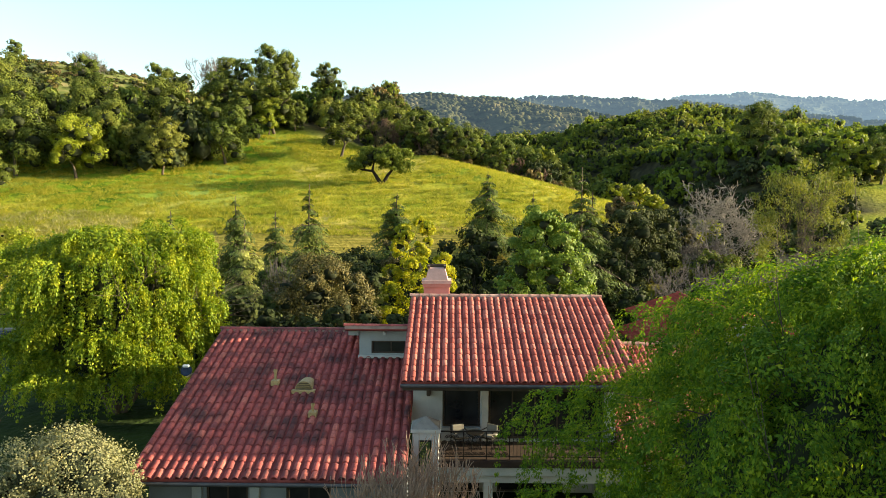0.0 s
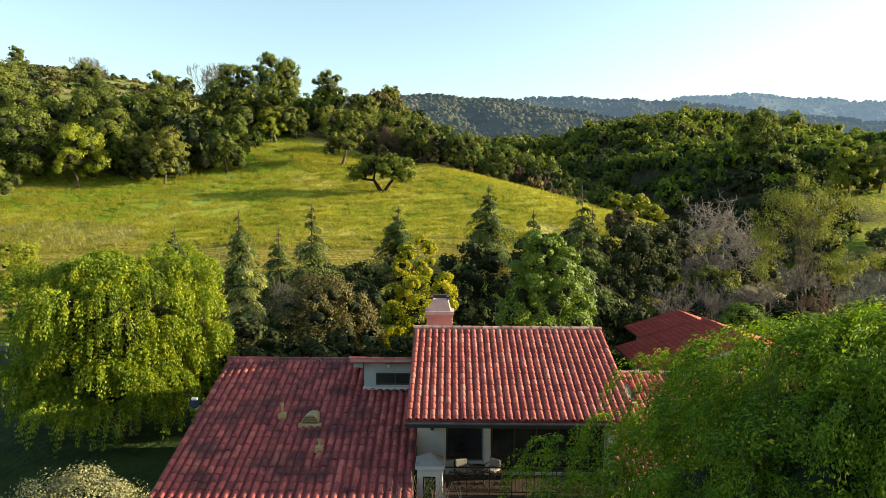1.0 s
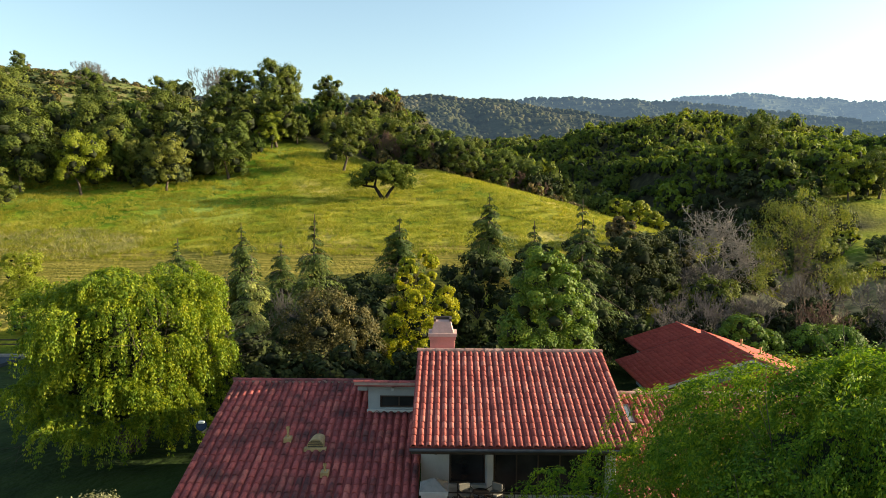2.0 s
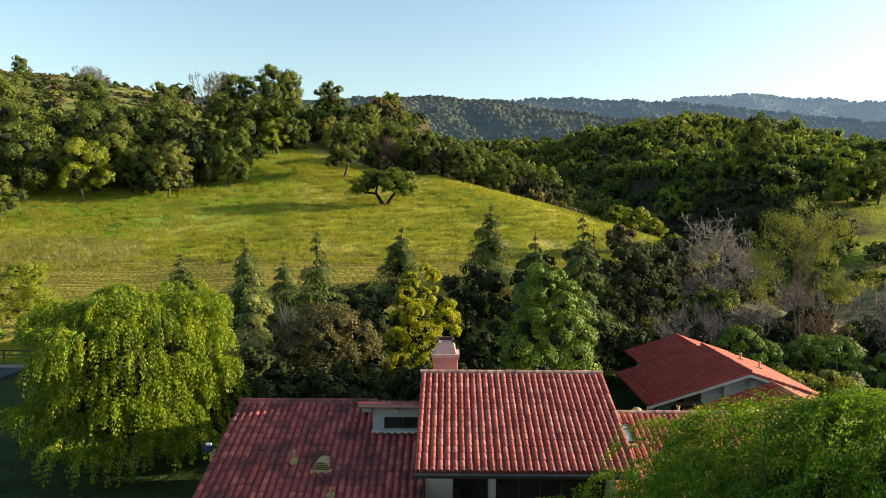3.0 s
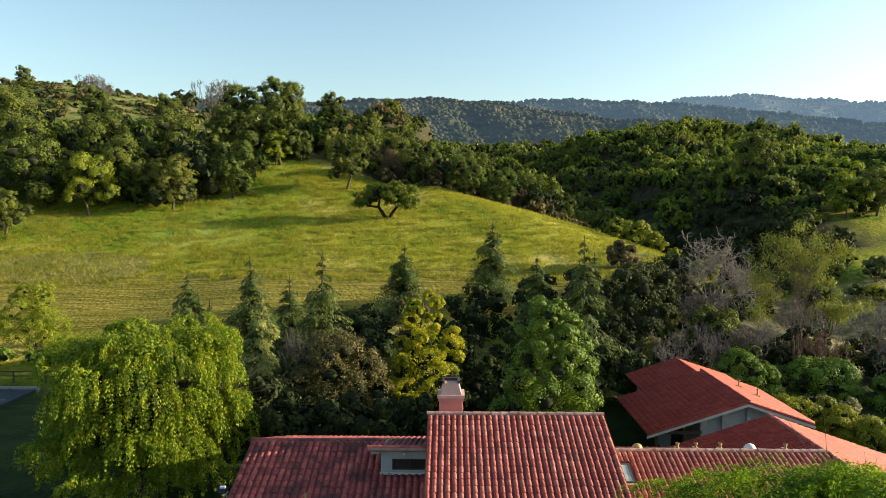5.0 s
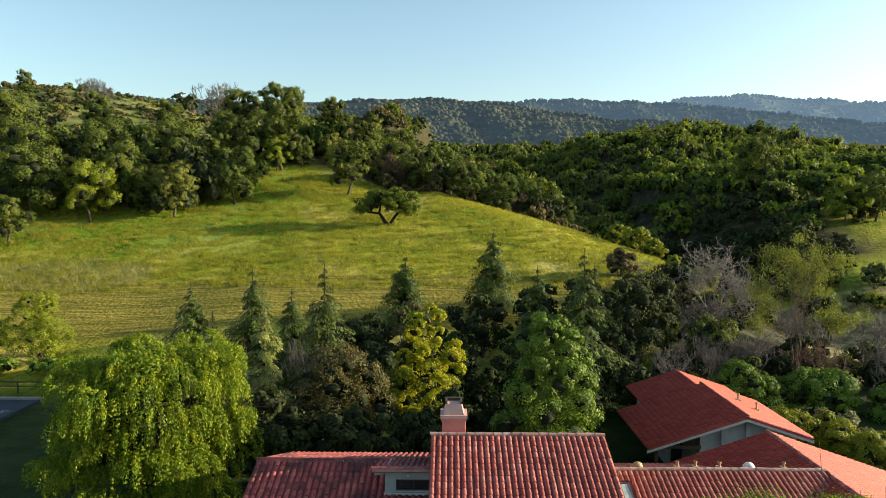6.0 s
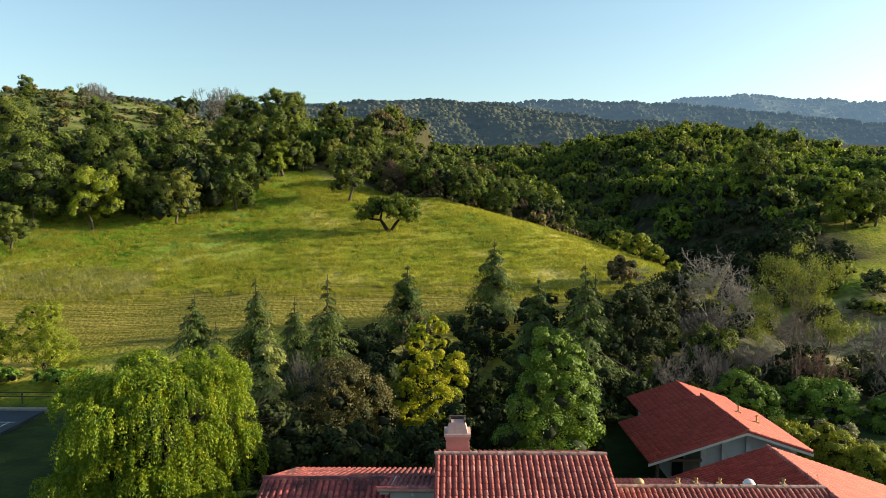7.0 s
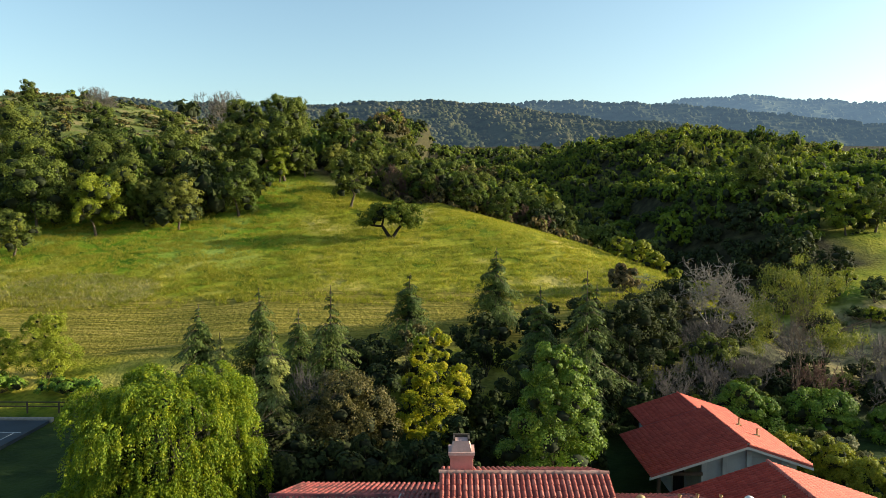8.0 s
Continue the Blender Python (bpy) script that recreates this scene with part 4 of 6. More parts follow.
def roof_plane(parent, o, u, v, width, length, single_mat, many_mat, singles=0, label="", thick=0.14, keep=None, ridge_drop=0.05, wear=1.0, seed=1, col=COL, row_len=ROW):
    """A tiled roof slope. o: the eave's start; u along the eave, v up the slope. The lowest rows may be tiles of their own."""
    m = frame_of(o, u, v)
    r = np.random.default_rng(seed)
    bm = bmesh.new()
    box(bm, 0, width, 0.03, length, -thick, 0.0)
    # shallow channels between the barrels
    cols = int(round(width / col))
    pitch = width / cols
    bmesh.ops.transform(bm, matrix=m, verts=bm.verts)
    roof = hpart("roof", bm, M_PAN, parent, label)
    rows = int((length - ridge_drop) / row_len)
    shift = length - ridge_drop - rows * row_len
    me = None
    scale = np.array([pitch / COL, row_len / ROW, pitch / COL])
    vs, fs, o_n, made = [], [], 0, 0
    for row in range(-1 if shift > 0.12 else 0, rows):
        for c in range(cols):
            uu, vv = (c + 0.5) * pitch, shift + row * row_len
            if row == -1:
                vv = 0.0
            if keep and not keep(uu, vv):
                continue
            vv -= 0.03
            turn = r.normal(0, 0.012) * wear
            dv, dn = r.normal(0, 0.012) * wear, abs(r.normal(0, 0.006)) * wear
            if made < singles:
                if me is None:
                    me = raw_mesh("roof_tile", TILE_V * scale, TILE_F, 4)
                    me.materials.append(single_mat)
                    me.polygons.foreach_set("use_smooth", np.arange(len(me.polygons)) % 2 == 0)
                tl = new("roof_tile", me)
                tl.parent = roof
                tl.matrix_basis = m @ pose(uu, vv + dv, dn, 0, 0, math.degrees(turn))
                made += 1
                continue
            p = TILE_V * scale
            if row == -1 and shift < row_len:
                p[:, 1] = np.minimum(p[:, 1], shift + 0.1)
            x, y = p[:, 0].copy(), p[:, 1].copy()
            p[:, 0], p[:, 1] = x - y * turn + uu, y + x * turn + vv + dv
            p[:, 2] += dn
            vs.append(p)
            fs.append(TILE_F + o_n)
            o_n += len(p)
    if vs:
        p = np.concatenate(vs)
        mm = np.array(m)
        p = p @ mm[:3, :3].T + mm[:3, 3]
        ob = mesh_part("roof_tiles", raw_mesh("roof_tiles", p, np.concatenate(fs), 4), many_mat, roof)
        ob.data.polygons.foreach_set("use_smooth", np.arange(len(ob.data.polygons)) % 2 == 0)
        tagged(ob, "", "", "", "stuff")
    return roof


def ridge_caps(parent, a, b, material=None, rad=0.12, step=0.4, label="ridge of half-round tiles on a mortar bed"):
    """Half-round tiles along a ridge, each a piece of its own, over a mortar bed."""
    a, b = Vector(a), Vector(b)
    d = b - a
    ln = d.length
    d.normalize()
    s = d.cross(Vector((0, 0, 1))).normalized()
    up = s.cross(d)
    n = max(1, int(ln / step))
    unit_len = ln / n
    bed = bmesh.new()
    box(bed, 0, ln, -rad * 0.8, rad * 0.8, -0.1, rad * 0.35)
    m = Matrix(((d.x, s.x, up.x, a.x), (d.y, s.y, up.y, a.y), (d.z, s.z, up.z, a.z), (0, 0, 0, 1)))
    bmesh.ops.transform(bed, matrix=m, verts=bed.verts)
    ridge = hpart("ridge", bed, M_MORTAR, parent, label)
    vs, fs = [], []
    for px, rr in ((-0.04, rad * 1.08), (unit_len, rad * 0.93)):
        for k in range(7):
            t = math.pi * k / 6
            vs.append((px, rr * math.cos(t), rr * 0.8 * math.sin(t) + 0.01))
    for k in range(6):
        fs.append((k, k + 1, k + 8, k + 7))
    me = raw_mesh("ridge_tile", vs, fs, 4)
    me.materials.append(material or M_TILE)
    me.polygons.foreach_set("use_smooth", np.ones(6, bool))
    q = np.random.default_rng(n)
    for k in range(n):
        tl = new("ridge_tile", me)
        tl.parent = ridge
        tl.matrix_basis = m @ pose(k * unit_len, q.normal(0, 0.006), abs(q.normal(0, 0.008)), 0, 0, q.normal(0, 1.2))
    return ridge


def gutter(parent, a, b, rad=0.065):
    a, b = np.array(a, float), np.array(b, float)
    n = max(2, int(np.linalg.norm(b - a) / 2))
    k = np.linspace(0, 1, n + 1)[:, None]
    p = a + (b - a) * k
    return hung(mesh_part("gutter", raw_mesh("gutter", *tube_arrays(p[:-1], p[1:], np.full(n, rad), np.full(n, rad), 7), 4), M_FASCIA, parent, "", True))


def profile_wall(name, parent, outline, along, p0, p1, material, label=""):
    """A wall with a sloping top. outline: (horizontal, z) points; along: 'x' walls face y, 'y' walls face x."""
    bm = bmesh.new()
    if along == "x":
        prism(bm, outline, lambda u, z: (u, p0, z), lambda u, z: (u, p1, z))
    else:
        prism(bm, outline, lambda u, z: (p0, u, z), lambda u, z: (p1, u, z))
    bmesh.ops.recalc_face_normals(bm, faces=bm.faces)
    return hpart(name, bm, material, parent, label)


house = world_thing("main_house", (0, 30, 0), "two-storey off-white plaster house with red barrel-tile roofs", "house")

# upper storey
S18, C18 = math.sin(radians(18)), math.cos(radians(18))
T18 = S18 / C18
wall_with("wall", house, "x", -1.2, 6.0, 28.3, 28.55, 2.6, 6.15, [(-0.15, 1.2, 3.4, 5.05), (1.5, 5.66, 2.97, 5.15)], M_PLASTER)
wall_with("wall", house, "x", -0.95, 5.75, 30.6, 30.85, 0.0, 2.7, [(-0.4, 1.3, 0.05, 2.05), (2.0, 4.6, 0.05, 2.05)], M_PLASTER)
side = [(28.55, 0.0), (28.55, 6.2), (32.09, 7.36), (35.6, 6.22), (35.6, 0.0)]
profile_wall("wall", house, side, "y", -1.2, -0.95, M_PLASTER)
profile_wall("wall", house, side, "y", 5.75, 6.0, M_PLASTER)
wall_with("wall", house, "x", -0.95, 5.75, 35.35, 35.6, 0.0, 6.2, [], M_PLASTER)
window_at(house, -0.15, 1.2, 28.36, 3.4, 5.05, 1)
# dark glass carried on past the doors, in place of the recess's shade
window_at(house, 1.5, 5.66, 28.36, 2.97, 5.15, 5)
window_at(house, -0.4, 1.3, 30.66, 0.05, 2.05, 2)
window_at(house, 2.0, 4.6, 30.66, 0.05, 2.05, 3)
for x0, x1 in ((1.24, 1.48), (5.72, 6.0)):
    hbox("pilaster", (x0, x1, 28.08, 28.297, 2.95, 5.2), M_PLASTER, house)
hbox("sill", (-0.25, 1.24, 28.2, 28.3, 3.28, 3.4), M_TRIM, house)
hbox("sconce", (-0.72, -0.58, 28.12, 28.297, 4.55, 4.85), M_DARKWOOD, house, "dark metal wall lantern", 0.03)

# balcony
hbox("balcony_floor", (-1.15, 6.05, 26.15, 28.08, 2.72, 2.95), M_DECK, house, "terracotta balcony floor")
hbox("balcony_beam", (-0.24, 6.05, 26.2, 26.5, 2.42, 2.717), M_TRIM, house, "pale moulded balcony edge")
hbox("balcony_beam", (-0.24, 6.05, 26.28, 26.55, 2.16, 2.417), M_PLASTER, house)
hbox("soffit", (-0.95, 5.75, 26.56, 30.597, 2.45, 2.597), M_DARKWOOD, house)
for x in (1.25, 5.72):
    hbox("pillar", (x, x + 0.3, 26.3, 26.6, 0.0, 2.157), M_PLASTER, house)

pillar = hbox("pillar", (-1.1, -0.24, 25.9, 26.76, 0.0, 3.97), M_PLASTER, house, "plaster balcony pier with a capped top", 0.02)
part("cap", boxed_bm(-1.16, -0.18, 25.84, 26.82, 3.972, 4.08), M_TRIM, pillar)
bm = bmesh.new()
vs = [bm.verts.new(p) for p in ((-1.14, 25.86, 4.082), (-0.2, 25.86, 4.082), (-0.2, 26.8, 4.082), (-1.14, 26.8, 4.082), (-0.67, 26.33, 4.4))]
for q in ((0, 1, 4), (1, 2, 4), (2, 3, 4), (3, 0, 4), (3, 2, 1, 0)):
    bm.faces.new([vs[i] for i in q])
part("cap_top", bm, M_SLATE, pillar)
part("panel_frame", boxed_bm(-0.9, -0.48, 25.875, 25.9, 2.62, 3.72), M_IRON, pillar)
for k in range(5):
    part("tile", boxed_bm(-0.86, -0.52, 25.855, 25.874, 2.67 + 0.203 * k, 2.863 + 0.203 * k), M_MOSAIC, pillar)


def arc_tube(cx, cz, y, rad, a0, a1, thick=0.011, n=9):
    t = np.linspace(a0, a1, n + 1)
    p = np.stack([cx + rad * np.cos(t), np.full(n + 1, y), cz + rad * np.sin(t)], 1)
    return tube_arrays(p[:-1], p[1:], np.full(n, thick), np.full(n, thick), 4)


railing = world_thing("balcony_railing", (2.9, 26.3, 2.95), "black wrought iron balcony railing with fish-scale scrolls", "railing")
hbox("top_rail", (-0.24, 5.95, 26.28, 26.33, 3.87, 3.91), M_IRON, railing, "", 0.005)
hbox("bottom_rail", (-0.24, 5.95, 26.285, 26.325, 3.03, 3.06), M_IRON, railing, "", 0.005)
for k in range(9):
    x = -0.2 + k * 0.76
    hbox("post", (x, x + 0.03, 26.29, 26.32, 2.95, 3.87), M_IRON, railing, "", 0.004)
    if k == 8:
        break
    sets = []
    if k < 3 or k > 4:
        for row in range(4):
            for c in range(3):
                cx = x + 0.03 + 0.12 + c * 0.235 + (0.1175 if row % 2 else 0)
                if cx > x + 0.72:
                    continue
                for rr in (0.115, 0.075, 0.04):
                    sets.append(arc_tube(cx, 3.08 + row * 0.19, 26.305, rr, 0, math.pi, 0.013, 7))
    else:
        for c in range(5):
            cx = x + 0.14 + c * 0.125
            sets.append(tube_arrays([[cx, 26.305, 3.06]], [[cx, 26.305, 3.87]], [0.01], [0.01], 4))
            sets.append(arc_tube(cx + 0.05, 3.6, 26.305, 0.05, 0, 5.2, 0.008, 8))
    tagged(hung(mesh_part("scrollwork", raw_mesh("scrollwork", *joined(sets), 4), M_IRON, railing)), "", "", "", "stuff")


def patio_chair(place, turn):
    c = thing("patio_chair", place, "dark metal patio chair with a cream cushion", "chair", "chairs on the balcony", "", turn)
    for x in (-0.24, 0.22):
        for y in (-0.24, 0.22):
            boxed("leg", (x, x + 0.025, y, y + 0.025, 0, 0.42 if y < 0 else 0.8), M_IRON, c, "", 0.003)
    boxed("seat", (-0.25, 0.25, -0.25, 0.25, 0.4, 0.43), M_IRON, c, "", 0.008)
    boxed("cushion", (-0.23, 0.23, -0.24, 0.2, 0.432, 0.52), M_CUSHION, c, "cream seat cushion", 0.03)
    back = boxed("backrest", (-0.25, 0.25, 0.215, 0.245, 0.5, 0.82), M_IRON, c, "", 0.01)
    boxed("back_cushion", (-0.22, 0.22, 0.13, 0.212, 0.53, 0.81), M_CUSHION, back, "cream back cushion", 0.03)
    for x in (-0.27, 0.24):
        boxed("armrest", (x, x + 0.03, -0.24, 0.24, 0.62, 0.65), M_IRON, c, "", 0.006)
    return c


chair = patio_chair((0.45, 27.3, 2.952), 20)
copy_thing(chair, pose(1.5, 27.35, 2.952, 0, 0, -35))
table = thing("patio_table", (0.98, 27.2, 2.952), "small round dark metal patio table", "table")
bm = bmesh.new()
bmesh.ops.create_cone(bm, cap_ends=True, segments=24, radius1=0.3, radius2=0.3, depth=0.03, matrix=pose(0, 0, 0.6))
part("tabletop", bm, M_IRON, table)
for k in range(3):
    a = k * 2.09
    mesh_part("leg", raw_mesh("leg", *tube_arrays([[0.24 * math.cos(a), 0.24 * math.sin(a), 0]], [[0.12 * math.cos(a), 0.12 * math.sin(a), 0.59]], [0.015], [0.015], 6), 4), M_IRON, table)

# chimney
chim = hbox("chimney", (-1.02, 0.08, 33.3, 34.3, 5.5, 8.0), M_PINK, house, "pink stucco chimney with a pale cap")
part("collar", boxed_bm(-1.1, 0.16, 33.22, 34.38, 8.002, 8.14), M_CAP, chim)
part("collar", boxed_bm(-1.06, 0.12, 33.26, 34.34, 7.86, 7.999), M_PINK, chim)
bm = bmesh.new()
bmesh.ops.create_cone(bm, cap_ends=True, segments=4, radius1=0.68, radius2=0.5, depth=0.5, matrix=pose(-0.47, 33.8, 8.392, 0, 0, 45))
part("hood", bm, M_CAP, chim)
bm = bmesh.new()
box(bm, -0.87, -0.77, 33.42, 34.18, 8.645, 8.76)
box(bm, -0.17, -0.07, 33.42, 34.18, 8.645, 8.76)
box(bm, -0.87, -0.07, 34.0, 34.16, 8.645, 8.78)
part("hood_vent", bm, M_DARKWOOD, chim)

# lower wing
LOW_E, LOW_R, LOW_B = (24.0, 3.08), (33.24, 5.96), (40.2, 3.79)
SL = math.hypot(LOW_R[0] - LOW_E[0], LOW_R[1] - LOW_E[1])
SB = math.hypot(LOW_B[0] - LOW_R[0], LOW_R[1] - LOW_B[1])
# Lower front: wall and pilasters take blue-grey tones that stand for its shade.
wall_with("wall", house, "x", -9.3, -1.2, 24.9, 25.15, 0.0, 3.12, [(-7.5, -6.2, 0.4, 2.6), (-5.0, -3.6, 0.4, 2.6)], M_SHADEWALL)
window_at(house, -7.5, -6.2, 24.95, 0.4, 2.6, 2)
window_at(house, -5.0, -3.6, 24.95, 0.4, 2.6, 2)
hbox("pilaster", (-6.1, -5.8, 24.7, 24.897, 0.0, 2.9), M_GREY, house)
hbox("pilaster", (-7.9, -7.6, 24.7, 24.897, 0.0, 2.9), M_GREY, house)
low_side = [(25.15, 0.0), (25.15, 3.2), (33.24, 5.72), (39.5, 3.75), (39.5, 0.0)]
profile_wall("wall", house, low_side, "y", -9.3, -9.05, M_PLASTER)
wall_with("wall", house, "x", -9.05, -1.2, 39.25, 39.5, 0.0, 3.7, [], M_PLASTER)

# raised clerestory beside the upper storey
# Grey-blue on this plaster front stands for shade; the side keeps the plaster colour.
wall_with("clerestory_wall", house, "x", -3.48, -1.2, 31.0, 31.2, 4.9, 6.5, [(-3.0, -1.45, 5.48, 5.98)], M_GREY, "small plaster clerestory wall")
window_at(house, -3.0, -1.45, 31.05, 5.48, 5.98, 2)
hbox("sill", (-3.52, -1.22, 30.9, 30.997, 5.3, 5.42), M_TRIM, house)
profile_wall("clerestory_wall", house, [(31.2, 4.9), (31.2, 6.45), (34.2, 5.75), (34.2, 4.9)], "y", -3.48, -3.28, M_PLASTER)
hbox("bracket", (-2.5, -2.4, 30.5, 30.997, 6.3, 6.42), M_TRIM, house)
hbox("fascia", (-3.97, -1.22, 30.4, 30.5, 6.5, 6.64), M_PAN, house)
hbox("side_beam", (-3.9, -3.5, 30.9, 31.3, 6.2, 6.4), M_GREY, house)

# right wings
wall_with("wall", house, "x", 6.0, 17.0, 27.4, 27.65, 0.0, 2.95, [(7.2, 8.6, 0.6, 2.3), (10.5, 12.5, 0.1, 2.3)], M_PLASTER)
window_at(house, 7.2, 8.6, 27.45, 0.6, 2.3, 2)
window_at(house, 10.5, 12.5, 27.45, 0.1, 2.3, 2)
wall_with("wall", house, "x", 6.0, 12.3, 38.3, 38.55, 0.0, 3.6, [], M_PLASTER)
profile_wall("wall", house, [(12.3, 0), (12.3, 3.2), (17.4, 4.85), (22.8, 3.0), (22.8, 0)], "x", 39.6, 39.85, M_GREY)
wall_with("wall", house, "y", 27.65, 39.6, 22.55, 22.8, 0.0, 2.95, [], M_PLASTER)

# vents on the lower wing
def roof_z(y):
    return LOW_E[1] + (y - LOW_E[0]) * (LOW_R[1] - LOW_E[1]) / (LOW_R[0] - LOW_E[0])


def pipe_vent(x, y, z, h, rad, label, material=None):
    v = world_thing("roof_vent", (x, y, z), label, "vent")
    bm = bmesh.new()
    box(bm, x - 0.14, x + 0.14, y - 0.17, y + 0.17, z - 0.12, z + 0.07, 0.01)
    hpart("flashing", bm, material or M_METAL, v)
    hung(mesh_part("pipe", raw_mesh("pipe", *tube_arrays([[x, y, z - 0.05], [x, y, z + h]], [[x, y, z + h], [x, y, z + h + 0.08]], [rad, rad * 1.5], [rad, rad * 1.4], 10), 4), material or M_METAL, v, "", True))
    return v


pipe_vent(-6.35, 29.1, roof_z(29.1) + 0.12, 0.38, 0.05, "tan metal vent pipe with flashing on the tiles")
pipe_vent(-4.6, 27.2, roof_z(27.2) + 0.12, 0.26, 0.045, "short tan metal vent pipe on the tiles")
dorm = world_thing("dormer_vent", (-5.2, 28.75, roof_z(28.75)), "half-round tan louvred dormer vent on the roof", "vent")
bm = bmesh.new()
zz = roof_z(28.75)
prism(bm, [(0.33 * math.cos(t), 0.32 * math.sin(t)) for t in np.linspace(0, math.pi, 13)], lambda u, v: (-5.2 + u, 28.6, zz + 0.06 + v), lambda u, v: (-5.2 + u * 0.9, 29.4, zz + 0.1 + v * 0.75))
bmesh.ops.recalc_face_normals(bm, faces=bm.faces)
hpart("hood", bm, M_METAL, dorm)
hbox("flashing", (-5.62, -4.78, 28.46, 28.66, zz - 0.06, zz + 0.085), M_METAL, dorm)
for k in range(4):
    w = 0.29 * math.cos(math.asin(min(1, (0.04 + k * 0.07) / 0.32)))
    hbox("louvre", (-5.2 - w, -5.2 + w, 28.57, 28.597, zz + 0.09 + k * 0.07, zz + 0.12 + k * 0.07), M_DARKWOOD, dorm, "", 0.004)

dish = world_thing("satellite_dish", (-9.95, 30.4, 4.0), "dark blue satellite dish on a bent pole by the roof edge", "dish")
hung(mesh_part("pole", raw_mesh("pole", *tube_arrays([[-9.32, 30.4, 4.0], [-9.8, 30.4, 4.05], [-9.95, 30.4, 4.3]], [[-9.8, 30.4, 4.05], [-9.95, 30.4, 4.3], [-9.95, 30.35, 4.85]], [0.03] * 3, [0.03] * 3, 7), 4), M_METAL, dish, "", True))
bm = bmesh.new()
bmesh.ops.create_uvsphere(bm, u_segments=20, v_segments=10, radius=0.36)
bmesh.ops.delete(bm, geom=[v for v in bm.verts if v.co.z > -0.24], context="VERTS")
bmesh.ops.solidify(bm, geom=list(bm.faces), thickness=0.015)
bmesh.ops.transform(bm, matrix=pose(-10.0, 29.9, 5.0, 75, 0, 15), verts=bm.verts)
hpart("dish", bm, M_BLUE, dish, "", True)
hbox("receiver", (-10.02, -9.78, 29.66, 29.78, 5.16, 5.26), M_WHITE, dish, "white receiver head", 0.02)
hbox("receiver_arm", (-9.92, -9.84, 29.75, 30.3, 4.75, 4.8), M_METAL, dish)

# skylight and vents of the right wing
D_E, D_R, D_B = (26.5, 2.85), (34.1, 5.25), (39.4, 3.53)


def d_z(y):
    return D_E[1] + (y - D_E[0]) * (D_R[1] - D_E[1]) / (D_R[0] - D_E[0])


sky_l = world_thing("skylight", (7.2, 32.3, d_z(32.3)), "square skylight with pale glass and a dark frame", "skylight")
msl = frame_of((6.72, 31.75, d_z(31.75) + 0.1), (1, 0, 0), (0, D_R[0] - D_E[0], D_R[1] - D_E[1]))
for nm, dims, mt in (("pane", (0.07, 0.85, 0.07, 1.23, 0.06, 0.1), M_SKYGLASS), ("frame", (0, 0.92, 0, 0.065, -0.1, 0.13), M_FASCIA), ("frame", (0, 0.92, 1.235, 1.3, -0.1, 0.13), M_FASCIA), ("frame", (0, 0.065, 0.066, 1.234, -0.1, 0.13), M_FASCIA), ("frame", (0.855, 0.92, 0.066, 1.234, -0.1, 0.13), M_FASCIA), ("flashing", (-0.08, 1.0, -0.14, -0.003, -0.1, 0.08), M_METAL)):
    bm = bmesh.new()
    box(bm, *dims)
    bmesh.ops.transform(bm, matrix=msl, verts=bm.verts)
    hpart(nm, bm, mt, sky_l)


def dome_vent(x, y, z, rad, material, label):
    v = world_thing("dome_vent", (x, y, z), label, "vent")
    bm = bmesh.new()
    bmesh.ops.create_uvsphere(bm, u_segments=16, v_segments=10, radius=rad)
    bmesh.ops.delete(bm, geom=[q for q in bm.verts if q.co.z < -0.01], context="VERTS")
    bmesh.ops.transform(bm, matrix=pose(x, y, z) @ Matrix.Diagonal((1, 1, 0.75, 1)), verts=bm.verts)
    hpart("dome", bm, material, v, "", True)
    bm = bmesh.new()
    bmesh.ops.create_cone(bm, cap_ends=True, segments=16, radius1=rad * 1.25, radius2=rad * 1.1, depth=0.3, matrix=pose(x, y, z - 0.14))
    hpart("collar", bm, material, v)


def d_back(y):
    return D_R[1] - (y - D_R[0]) * (D_R[1] - D_B[1]) / (D_B[0] - D_R[0])


dome_vent(8.75, 35.6, d_back(35.6) + 0.18, 0.24, M_METAL, "yellowed round dome vent on the back roof slope")
dome_vent(14.0, 34.9, d_back(34.9) + 0.2, 0.26, M_WHITE, "white round dome vent near the roof ridge")
for x, y in ((10.6, 35.2), (11.6, 35.5), (12.6, 35.0), (15.7, 34.9)):
    pipe_vent(x, y, d_back(y) + 0.1, 0.25, 0.06, "short tan vent pipe behind the ridge")

# ---- guest house ----
guest = world_thing("guest_house", (17.8, 48, 0), "single-storey blue-grey stucco house with a red tile gable roof", "house")
G_E, G_R = (11.66, 2.81), (17.84, 4.85)
profile_wall("wall", guest, [(15.2, 0), (15.2, 3.7), (17.84, 4.62), (21.4, 3.5), (21.4, 0)], "x", 45.1, 45.35, M_GREY)
wall_with("wall", guest, "y", 45.35, 48.0, 15.2, 15.45, 0.0, 3.7, [], M_GREY)
wall_with("wall", guest, "x", 14.2, 15.2, 47.8, 48.0, 0.0, 3.4, [(14.3, 15.1, 0.05, 2.2)], M_GREY)
window_at(guest, 14.3, 15.1, 47.85, 0.05, 2.2, 1)
wall_with("wall", guest, "y", 48.0, 56.0, 14.2, 14.45, 0.0, 3.3, [], M_GREY)
wall_with("wall", guest, "y", 45.35, 56.0, 21.15, 21.4, 0.0, 3.4, [], M_GREY)
profile_wall("wall", guest, [(14.45, 0), (14.45, 3.5), (17.5, 4.5), (20.9, 3.35), (20.9, 0)], "x", 55.75, 56.0, M_GREY)
